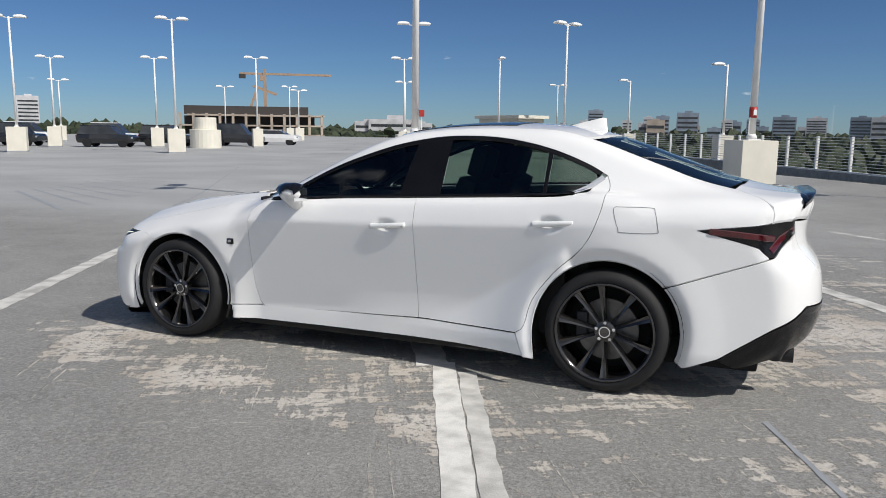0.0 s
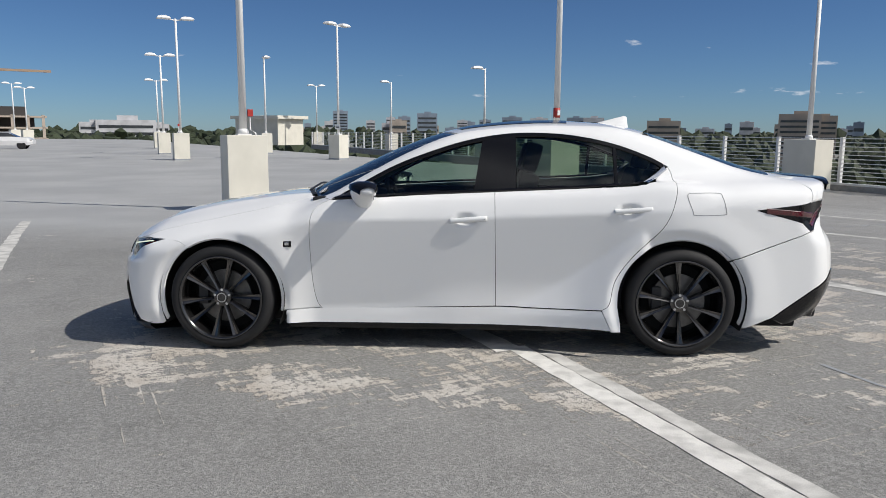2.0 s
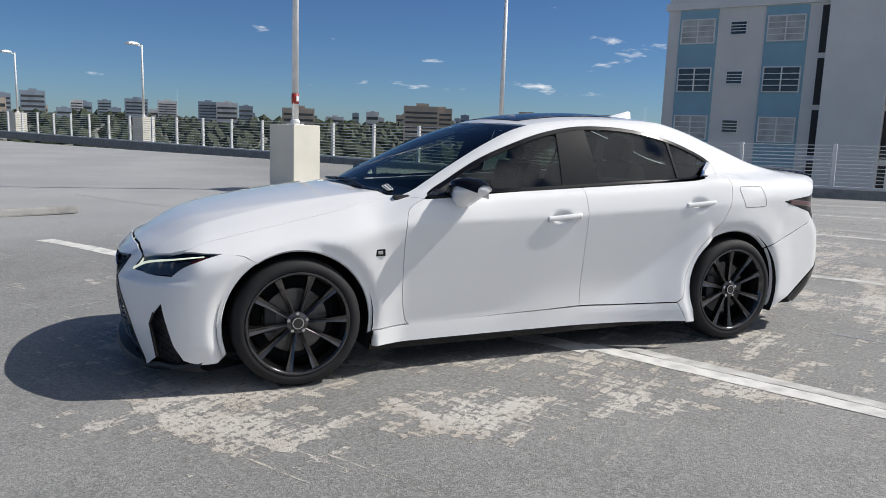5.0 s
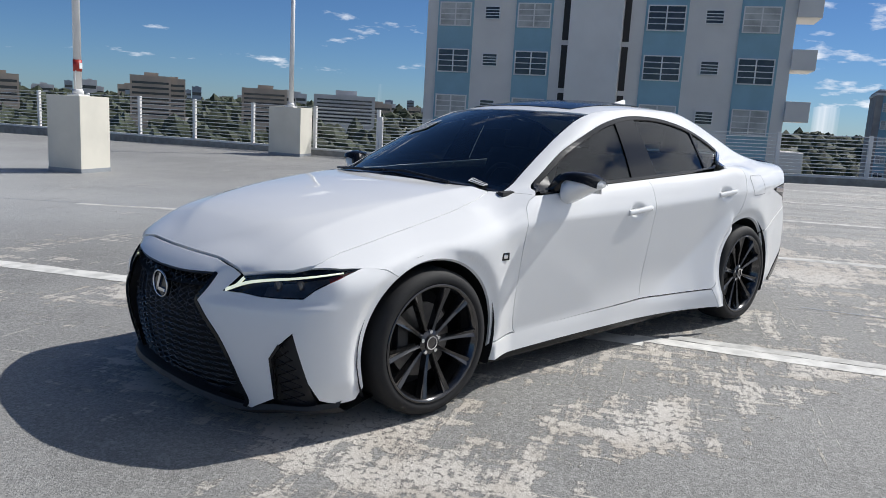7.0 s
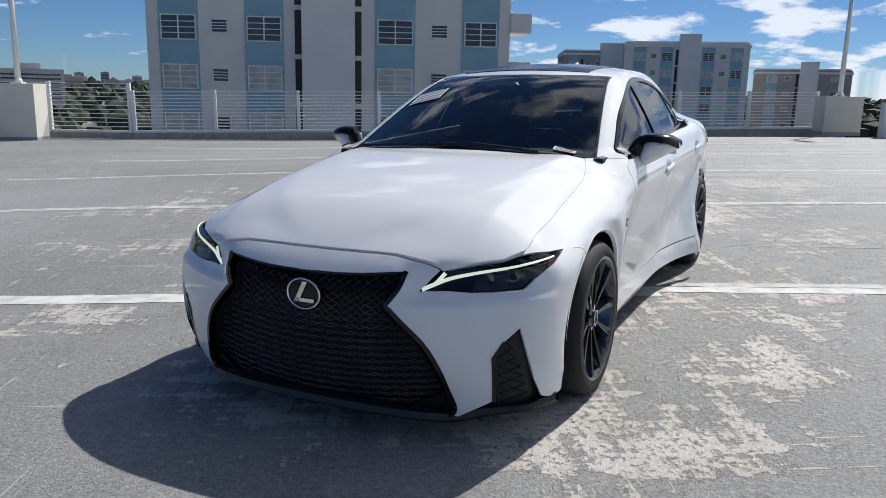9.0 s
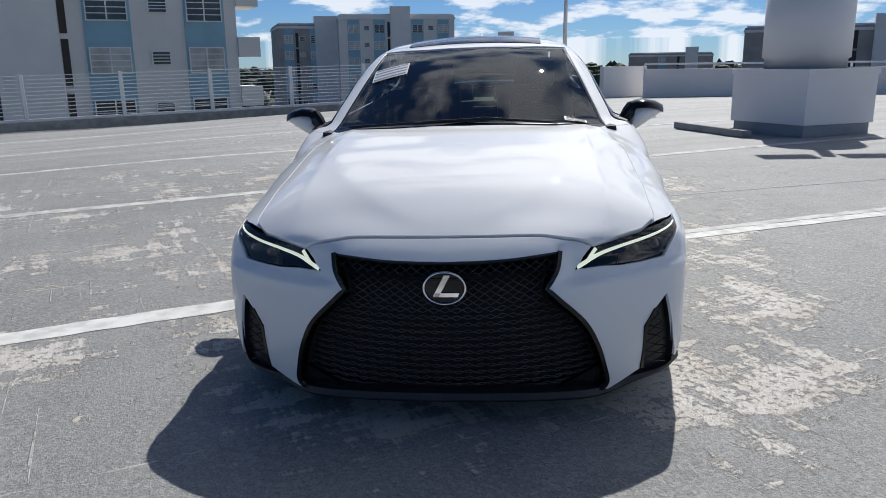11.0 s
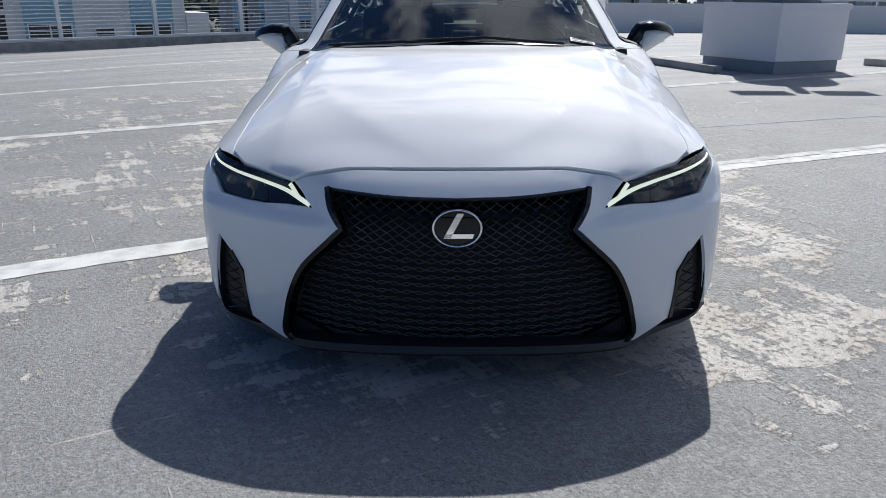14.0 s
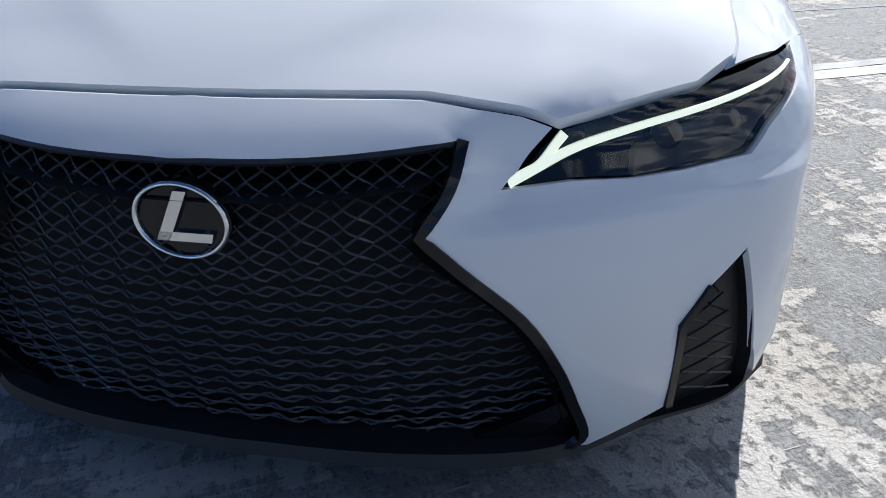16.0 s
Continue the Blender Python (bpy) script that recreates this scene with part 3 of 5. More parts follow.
pedestal_lamp(20.5, -84.5, Y - 90, 7.0, 2, (1.1, 1.1, 1.65))
pedestal_lamp(56.0, -82.0, Y - 75, 7.0, 2, (1.1, 1.1, 1.65))
pedestal_lamp(-24.7, 2.0, Y - 90, 5.2, 1, (1.3, 0.7, 1.28))


def big_column():
    x, y = -8.5, 4.9
    root = empty("column", pose(x, y, deck_z(x, y) - 0.02, 0, 0, 29), "white round column on a square plinth with a grey footing", "column", kind="structure")
    part("plinth", box((-0.76, -0.76, 0.2), (0.76, 0.76, 1.05), 0.015), STUCCO_LIGHT, root)
    part("footing", box((-0.72, -0.72, 0), (0.72, 0.72, 0.2), 0.01), GREY_BASE, root, "grey painted footing")
    part("cap", box((-0.78, -0.78, 0.96), (0.78, 0.78, 1.05), 0.01), STUCCO_LIGHT, root)
    part("neck", lathe([(0.62, 1.05), (0.62, 1.20), (0.66, 1.22), (0.66, 2.15), (0.60, 2.2)], 40), STUCCO_LIGHT, root, smooth=True)
    part("pole", lathe([(0.10, 2.2), (0.085, 3.55)], 16), WHITE_METAL, root, smooth=True)
    for s in (1, -1):
        part("lamp_head", box((-0.2, s * 0.5 - 0.34, 3.5), (0.2, s * 0.5 + 0.34, 3.6), 0.03, Matrix.Rotation(radians(-29), 4, "Z")), WHITE_METAL, root)
    part("bracket", tube([(-0.7, 0.1, 1.16), (-0.82, 0.1, 1.28), (-0.7, 0.1, 1.42)], 0.02, 6), WHITE_METAL, root)


big_column()


def wheel_stop(a, b):
    a, b = Vector((*a, 0)), Vector((*b, 0))
    c = (a + b) / 2
    d = b - a
    L = d.length
    root = link("wheel_stop", box((-L / 2, -0.08, 0), (L / 2, 0.08, 0.12), 0.03), CONCRETE)
    root.matrix_world = pose(c.x, c.y, deck_z(c.x, c.y), 0, 0, math.degrees(math.atan2(d.y, d.x)))
    tagged(root, "weathered concrete wheel stop lying on the deck", "wheel stop", "wheel stops")


wheel_stop((-9.56, 3.15), (-7.6, 3.82))
wheel_stop((-9.4, 6.9), (-8.2, 8.1))
wheel_stop((5.0, -8.2), (2.8, -9.2))


def parapet():
    a, b = Vector((-22.6, 4.6, 0)), Vector((-25.0, 24.0, 0))
    d = b - a
    root = empty("parapet", pose(a.x, a.y, -0.1, 0, 0, math.degrees(math.atan2(d.y, d.x))), "grey stucco parapet wall with a white top rail", "wall", kind="structure")
    L = d.length
    part("wall", box((0, -0.1, 0), (L, 0.1, 1.16), 0.01), STUCCO, root)
    part("top_rail", box((0, -0.03, 1.30), (L, 0.03, 1.36), 0.005), WHITE_METAL, root)
    p0 = part("rail_post", box((-0.03, -0.03, 1.16), (0.03, 0.03, 1.31)), WHITE_METAL, root)
    for i in range(1, 9):
        o = p0.copy()
        scene.collection.objects.link(o)
        o.location = (i * 2.4, 0, 0)
    r2 = link("parapet_end", box((-0.9, -0.12, 0), (0.9, 0.12, 1.26), 0.01), STUCCO_LIGHT)
    r2.matrix_world = pose(-23.4, 4.0, -0.1, 0, 0, 118)
    tagged(r2, "pale stucco end wall beside the railing", "wall", kind="structure")


parapet()


def shed():
    root = empty("roof_shed", pose(27.4, -88.4, -0.52, 0, 0, -34), "beige rooftop stair house with a flat overhanging roof", "shed")
    part("wall", box((-4.0, -2.0, 0), (4.0, 2.0, 3.1), 0.03), CREAM, root)
    part("roof", box((-4.5, -2.4, 3.1), (4.5, 2.4, 3.5), 0.03), CREAM, root)
    part("door", box((1.6, 1.98, 0), (2.6, 2.04, 2.05), 0.01), TOWER_B, root)
    part("pipe", tube([(3.1, 2.06, 0.2), (3.1, 2.06, 1.5), (2.2, 2.06, 1.0)], 0.05, 6), TOWER_C, root)
    r = link("planter", lathe([(1.0, 0), (1.0, 1.2), (0.72, 1.22), (0.72, 2.0)], 24), CREAM, smooth=False)
    r.matrix_world = pose(40.5, -46.5, -0.52) @ Matrix.Scale(1.25, 4)
    tagged(r, "cream round vent drum on a wider base", "vent")


shed()


def parked_car(x, y, yaw, paint, label, tall=1.75):
    """A parked SUV: lofted body, dark glazing, lamps and four wheels."""
    root = empty("parked_car", pose(x, y, deck_z(x, y), 0, 0, yaw), label, "car", "parked cars")
    bm = bmesh.new()
    secs = [(-2.3, 0.55, 0.95), (-2.2, 0.35, 1.05), (-1.2, 0.32, 1.08), (0.6, 0.32, 1.08), (1.9, 0.34, 1.0), (2.3, 0.45, 0.8)]
    loops = []
    for sx_, zl, zh in secs:
        w = 0.93 if abs(sx_) < 2.2 else 0.82
        loops.append([bm.verts.new((sx_, w * c, z)) for c, z in ((-0.95, zl), (-1, (zl + zh) / 2), (-0.93, zh), (0.93, zh), (1, (zl + zh) / 2), (0.95, zl))])
    for a, b in zip(loops, loops[1:]):
        for i in range(6):
            bm.faces.new((a[i], a[(i + 1) % 6], b[(i + 1) % 6], b[i]))
    bm.faces.new(loops[0])
    bm.faces.new(loops[-1][::-1])
    bmesh.ops.recalc_face_normals(bm, faces=bm.faces)
    part("body", bm, paint, root)
    bm = bmesh.new()
    lo = [(-2.2, 0.86), (1.15, 0.86)]
    hi = [(-1.9, 0.68), (0.35, 0.68)]
    q = [bm.verts.new(v) for v in ((lo[0][0], -0.86, 1.04), (lo[1][0], -0.86, 1.04), (lo[1][0], 0.86, 1.04), (lo[0][0], 0.86, 1.04),
                                   (hi[0][0], -0.68, tall - 0.06), (hi[1][0], -0.68, tall - 0.06), (hi[1][0], 0.68, tall - 0.06), (hi[0][0], 0.68, tall - 0.06))]
    for f in ((0, 1, 5, 4), (1, 2, 6, 5), (2, 3, 7, 6), (3, 0, 4, 7), (4, 5, 6, 7)):
        bm.faces.new([q[i] for i in f])
    part("glazing", bm, WINDOW_DARK, root, "dark tinted windows")
    part("roof", box((-1.95, -0.70, tall - 0.07), (0.38, 0.70, tall), 0.03), paint, root)
    for px in (-1.4, 1.4):
        for py in (-0.8, 0.8):
            part("wheel", lathe([(0.2, -0.11), (0.36, -0.11), (0.37, 0), (0.36, 0.11), (0.2, 0.11)], 20, Matrix.Translation((px, py, 0.36)) @ Matrix.Rotation(radians(90), 4, "X")), RUBBER, root)
    for py in (-0.7, 0.7):
        part("tail_lamp", box((-2.31, py - 0.12, 0.8), (-2.2, py + 0.12, 0.98), 0.01), RED_LENS, root)
        part("headlight", box((2.1, py - 0.15, 0.72), (2.26, py + 0.15, 0.86), 0.01), CHROME, root)
    return root


parked_car(55.0, -40.5, 200, SUV_BLACK, "black SUV parked beside other cars on the deck", 1.9)
parked_car(47.5, -43.0, 205, SUV_BLACK, "dark pickup-sized SUV parked on the deck", 1.75)
parked_car(55.0, -51.0, 208, SUV_WHITE, "white SUV parked behind darker cars", 2.0)
parked_car(46.0, -48.2, 205, SUV_BLACK, "black SUV parked by a lamp pedestal", 1.85)
parked_car(42.8, -53.8, 202, SUV_BLACK, "black van parked by a lamp pedestal", 2.05)
parked_car(42.5, -59.5, 202, SUV_WHITE, "pale grey sedan parked by a lamp pedestal", 1.5)
parked_car(64.0, -49.0, 208, SUV_WHITE, "white van parked in the far row", 2.0)
parked_car(67.0, -42.0, 208, SUV_WHITE, "white truck parked in the far row", 2.0)


# ---- the town around ----
def lower_ground():
    bm = bmesh.new()
    for a, b in (((-4000, -4000), (4000, 4000)),):
        v = [bm.verts.new((x, y, -15.0)) for x, y in ((a[0], a[1]), (b[0], a[1]), (b[0], b[1]), (a[0], b[1]))]
        bm.faces.new(v)
    tagged(link("street_ground", bm, STREET), "hazy green and grey town ground far below the deck", "ground", kind="structure")


lower_ground()


def tree_belt():
    """Far tree tops round the deck, joined: small uneven clumps."""
    rnd = random.Random(5)
    bm = bmesh.new()
    tri = bmesh.new()
    bmesh.ops.create_icosphere(tri, subdivisions=1, radius=1.0)
    base = [v.co.copy() for v in tri.verts]
    faces = [[v.index for v in f.verts] for f in tri.faces]
    tri.free()
    verts, polys = [], []
    for i in range(6500):
        az = radians(rnd.uniform(-215, -20))
        r = 95 + 1200 * rnd.random() ** 1.5
        s = rnd.uniform(1.4, 3.4) * (1 + r / 600)
        c = Vector((r * math.cos(az), r * math.sin(az), -15 + s * rnd.uniform(0.6, 1.3) + (2.0 if r > 500 else 0)))
        k = len(verts)
        for p in base:
            q = c + Vector((p.x, p.y, p.z * rnd.uniform(0.6, 1.2))) * s * rnd.uniform(0.6, 1.25)
            verts.append(q)
        polys += [[k + j for j in f] for f in faces]
    me = bpy.data.meshes.new("tree_belt")
    me.from_pydata([tuple(v) for v in verts], [], polys)
    me.materials.append(LEAF)
    tagged(new("tree_belt", me), "dark green tree tops in the town below", "trees", kind="stuff")
    bm.free()


tree_belt()


def at_bearing(az, dist):
    return Vector((1.5 + dist * math.cos(radians(az)), 3.5 + dist * math.sin(radians(az)), 0))


def tower(az, dist, width, top, mat, label, floors=0, depth=0.6):
    p = at_bearing(az, dist)
    root = empty("far_tower", pose(p.x, p.y, -15, 0, 0, az + 90), label, "building", "skyline towers")
    h = top + 15
    part("wall", box((-width / 2, -width * depth / 2, 0), (width / 2, width * depth / 2, h)), mat, root)
    part("roof", box((-width * 0.2, -width * depth * 0.3, h), (width * 0.15, width * depth * 0.3, h + width * 0.08)), mat, root)
    n = floors
    for i in range(n):
        z = h * (0.35 + 0.6 * i / max(n, 1))
        part("window", box((-width * 0.45, width * depth / 2, z), (width * 0.45, width * depth / 2 + 0.15, z + h * 0.25 / max(n, 1))), WINDOW_DARK, root)
    return root


# skyline towers: their haze sits in the material colours
rnd = random.Random(11)
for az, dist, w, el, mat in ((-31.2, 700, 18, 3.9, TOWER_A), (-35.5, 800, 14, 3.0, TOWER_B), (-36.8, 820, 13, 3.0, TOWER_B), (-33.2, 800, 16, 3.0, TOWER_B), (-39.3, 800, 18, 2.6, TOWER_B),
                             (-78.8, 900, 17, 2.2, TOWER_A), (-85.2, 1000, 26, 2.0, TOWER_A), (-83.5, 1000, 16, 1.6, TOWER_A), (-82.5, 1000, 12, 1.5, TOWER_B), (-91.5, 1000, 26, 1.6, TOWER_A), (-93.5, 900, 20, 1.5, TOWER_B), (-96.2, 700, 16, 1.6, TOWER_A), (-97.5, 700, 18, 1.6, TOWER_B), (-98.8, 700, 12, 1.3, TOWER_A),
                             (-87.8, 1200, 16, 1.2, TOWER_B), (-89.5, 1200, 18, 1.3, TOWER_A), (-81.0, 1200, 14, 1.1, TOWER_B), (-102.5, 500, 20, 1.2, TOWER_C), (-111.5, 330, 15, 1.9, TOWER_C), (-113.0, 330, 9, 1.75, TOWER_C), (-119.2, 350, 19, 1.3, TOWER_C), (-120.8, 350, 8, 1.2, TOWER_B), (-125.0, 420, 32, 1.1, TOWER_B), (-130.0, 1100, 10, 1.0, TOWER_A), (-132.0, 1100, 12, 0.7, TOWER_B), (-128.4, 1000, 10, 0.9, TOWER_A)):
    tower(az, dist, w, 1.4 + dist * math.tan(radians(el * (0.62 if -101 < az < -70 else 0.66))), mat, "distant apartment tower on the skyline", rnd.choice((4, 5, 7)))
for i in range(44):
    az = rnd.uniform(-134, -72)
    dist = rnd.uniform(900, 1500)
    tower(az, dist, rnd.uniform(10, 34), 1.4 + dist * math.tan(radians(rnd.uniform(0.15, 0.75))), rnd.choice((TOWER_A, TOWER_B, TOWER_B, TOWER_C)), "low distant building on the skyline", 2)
for az, w, el in ((-64.0, 60, 0.55), (-62.0, 30, 0.4), (-66.0, 25, 0.3)):
    tower(az, 900, w, 1.4 + 900 * math.tan(radians(el)), TOWER_B, "long pale low building behind the deck", 2, 0.3)


def construction():
    p = at_bearing(-54.0, 260)
    root = empty("construction_building", pose(p.x, p.y, -15, 0, 0, -52.8 + 90), "unfinished concrete building under construction", "building")
    for i in range(7):
        z = 3.2 * i
        part("floor_slab", box((-23, -9, z), (23 - (3 if i > 5 else 0), 9, z + 0.5)), TOWER_C, root)
        part("core", box((-20 + 2.0 * i % 5, -6, z + 0.5), (21, 5, z + 3.2)), SLIT, root)
    for i in range(-11, 12, 2):
        part("pillar", box((i * 2 - 0.4, 8.2, 0), (i * 2 + 0.4, 9.0, 20)), TOWER_C, root)
    c = at_bearing(-54.9, 300)
    cr = empty("tower_crane", pose(c.x, c.y, -15, 0, 0, -54.9 + 90), "ochre tower crane above the building site", "crane")
    part("mast", box((-0.6, -0.6, 0), (0.6, 0.6, 37.5)), CRANE, cr)
    part("jib", box((-25, -0.4, 35.2), (9, 0.4, 36.0)), CRANE, cr)
    part("counterweight", box((7, -0.8, 33.8), (9.5, 0.8, 35.4)), SLIT, cr)
    part("cab", box((0.7, -0.8, 33), (2.0, 0.8, 35)), CRANE, cr)
    c = at_bearing(-52.3, 320)
    cr = empty("tower_crane", pose(c.x, c.y, -15, 0, -20, -52.3 + 90), "small luffing crane at the building site", "crane")
    part("mast", box((-0.5, -0.5, 0), (0.5, 0.5, 34)), CRANE, cr)
    part("jib", box((-8, -0.4, 33), (2, 0.4, 34)), CRANE, cr)


construction()


def window_unit(parent, s0, s1, z0, z1, out, blind):
    """A framed sliding window, standing proud of the facade plane at y = out."""
    w = part("window", box((s0, out - 0.12, z0), (s1, out + 0.02, z1)), BLIND if blind else WINDOW_DARK, parent)
    fr = bmesh.new()
    t = 0.07
    for a, b in (((s0 - t, z0 - t), (s1 + t, z0)), ((s0 - t, z1), (s1 + t, z1 + t)), ((s0 - t, z0), (s0, z1)), ((s1, z0), (s1 + t, z1))):
        add_box(fr, (a[0], out - 0.02, a[1]), (b[0], out + 0.06, b[1]))
    if s1 - s0 > 1.2:
        m = (s0 + s1) / 2
        add_box(fr, (m - 0.04, out, z0), (m + 0.04, out + 0.06, z1))
    for i in (1, 2, 3):
        z = z0 + (z1 - z0) * i / 4
        add_box(fr, (s0, out + 0.005, z - 0.025), (s1, out + 0.045, z + 0.025))
    part("frame", fr, STUCCO_LIGHT, w)
    return w


def apartment_block(ref, yaw, rows, blues, smalls, slits, lo, hi, block, top, label, depth=14.0, base=-15.0, wall=STUCCO):
    """Slab building; local x runs along the facade, local y out of it."""
    yaw -= 180
    blues, smalls, slits = ([(-b, -a) for a, b in q] for q in (blues, smalls, slits))
    lo, hi, block = -hi, -lo, block and (-block[1], -block[0])
    root = empty("apartment_building", pose(ref[0], ref[1], 0, 0, 0, yaw), label, "building", "apartment buildings")
    part("wall", box((lo, -depth, base), (hi, 0, top), 0.05), wall, root)
    part("cornice", box((lo - 0.15, -depth, top - 0.75), (hi + 0.15, 0.18, top - 0.35)), STUCCO_LIGHT, root)
    part("roof", box((lo + 0.3, -depth + 0.3, top), (hi - 0.3, -0.3, top + 0.25)), STUCCO_LIGHT, root)
    if block:
        part("stair_tower", box((block[0], -2, base), (block[1], 0.55, top + 1.5), 0.03), STUCCO_LIGHT, root)
    r = random.Random(3)
    for a, b in blues:
        part("blue_panel", box((a, -0.3, base), (b, 0.05, top - 0.8)), BLUE_PANEL, root, "faded blue panel strip")
        for z in rows:
            window_unit(root, a + 0.2, b - 0.2, z, z + 1.35, 0.09, r.random() < 0.62)
    for a, b in smalls:
        for z in rows:
            window_unit(root, a, b, z + 0.45, z + 1.15, 0.04, r.random() < 0.3)
    for a, b in slits:
        for z in rows:
            part("louvre", box((a, -0.2, z - 0.75), (b, 0.04, z + 1.85)), SLIT, root)
    return root


ROWS_Z = [3.95 + 2.9 * k for k in range(-4, 2)]
main_block = apartment_block((-35.5, -26.2), 120, ROWS_Z, ((-10.0, -7.65), (-4.9, -2.56), (2.98, 5.43), (8.32, 10.6)), ((-6.85, -5.96), (6.45, 7.38)),
                             ((-1.9, -1.5), (1.76, 2.14)), -10.75, 11.3, (-1.44, 1.72), 9.6, "pale stucco apartment block with blue window strips")
for z in (-1.0, 1.9, 4.8, 7.7):
    part("balcony", box((-12.6, -3.0, z), (-11.3, 0.2, z + 1.15), 0.03), STUCCO, main_block)
ROWS_2 = [7.2 - 2.9 * k for k in range(7)]
apartment_block((-138.6, -21.6), 105, ROWS_2, ((-9.0, -6.8), (-4.3, -2.2), (2.7, 4.9), (7.5, 9.6)), ((-6.0, -5.1), (5.8, 6.7)), ((-1.75, -1.3),), -10.6, 10.7, (-1.2, 2.4), 10.3, "grey apartment block with blue window strips further away", 16)
apartment_block((-140.1, -38.6), 112, [z - 1.6 for z in ROWS_2], ((-4.6, -2.8), (0.2, 2.2)), ((-1.6, -0.7), (3.2, 4.2)), ((-2.4, -1.9),), -5.6, 5.4, (1.2, 5.4), 9.0, "weathered brown wing of the further apartment block", 16, wall=WEATHERED)
apartment_block((-158.0, -3.2), 92, [z - 3.2 for z in ROWS_2], ((-6.2, -4.2), (1.0, 3.0)), ((-3.0, -2.0), (5.0, 6.0)), ((-1.0, -0.5),), -8.5, 8.5, (-0.4, 2.8), 6.4, "lower brown apartment house with recessed windows", 14, wall=WEATHERED)
apartment_block((-193.0, 40.0), 80, [z - 6.0 for z in ROWS_2], ((-5, -3), (2, 4)), (), ((-0.4, 0.2),), -12, 8.0, (1.5, 4.5), 3.6, "low distant apartment house beyond the parapet", 14, wall=WEATHERED)
apartment_block((-114, 54), 72, [z - 3.4 for z in ROWS_2], ((-17, -14.8), (-9, -6.8), (2, 4.2), (11, 13.2)), ((-12, -11), (6, 7)), ((-2, -1.2), (-5.5, -4.5), (8.6, 9.6)), -20, 24, (-2.5, 1.0), 6.4, "long grey apartment block behind the parapet", 16, wall=WEATHERED)


# ---- the white sedan ----
from mathutils.geometry import delaunay_2d_cdt


def inside(poly, pts):
    x, y = pts[:, 0], pts[:, 1]
    res = np.zeros(len(pts), bool)
    for (x0, y0), (x1, y1) in zip(poly, np.roll(poly, -1, 0)):
        hit = (y0 > y) != (y1 > y)
        with np.errstate(divide="ignore", invalid="ignore"):
            res ^= hit & (x < (x1 - x0) * (y - y0) / (y1 - y0) + x0)
    return res


def edge_gap(poly, pts):
    best = np.full(len(pts), 9.0)
    for a, b in zip(poly, np.roll(poly, -1, 0)):
        d = b - a
        t = np.clip(((pts - a) @ d) / max(d @ d, 1e-12), 0, 1)
        best = np.minimum(best, np.linalg.norm(pts - a - t[:, None] * d, axis=1))
    return best


def rounded(pts, n=6):
    """A smooth open curve through points (Catmull-Rom)."""
    p = [np.array(q, float) for q in pts]
    p = [2 * p[0] - p[1]] + p + [2 * p[-1] - p[-2]]
    out = []
    for a, b, c, d in zip(p, p[1:], p[2:], p[3:]):
        for i in range(n):
            t = i / n
            out.append(0.5 * (2 * b + (c - a) * t + (2 * a - 5 * b + 4 * c - d) * t * t + (3 * b - a - 3 * c + d) * t ** 3))
    return out + [p[-2]]


def shift_loop(poly, amount):
    a, b = poly - np.roll(poly, 1, 0), np.roll(poly, -1, 0) - poly
    na = np.stack([-a[:, 1], a[:, 0]], 1) / np.maximum(np.linalg.norm(a, axis=1), 1e-9)[:, None]
    nb = np.stack([-b[:, 1], b[:, 0]], 1) / np.maximum(np.linalg.norm(b, axis=1), 1e-9)[:, None]
    m = na + nb
    k = np.maximum((m * m).sum(1) / 2, 0.5)
    return poly + amount * m / k[:, None]


ARCH_RINGS = from_side([(cx + r * math.cos(radians(a)), cz + r * math.sin(radians(a))) for cx, cz in WHEELS for r in (0.386, 0.398, 0.410, 0.422, 0.436) for a in range(-24, 206, 3)])


def snap(pts):
    """Move points onto the skin along its gradient."""
    P = np.array(pts, float)
    e = 1e-3
    for _ in range(4):
        gr = np.stack([skin(*(P + d).T) - skin(*(P - d).T) for d in np.eye(3) * e], 1) / (2 * e)
        P = P - (np.clip(skin(*P.T), -0.05, 0.05) / np.maximum((gr * gr).sum(1), 0.2))[:, None] * gr
    return P


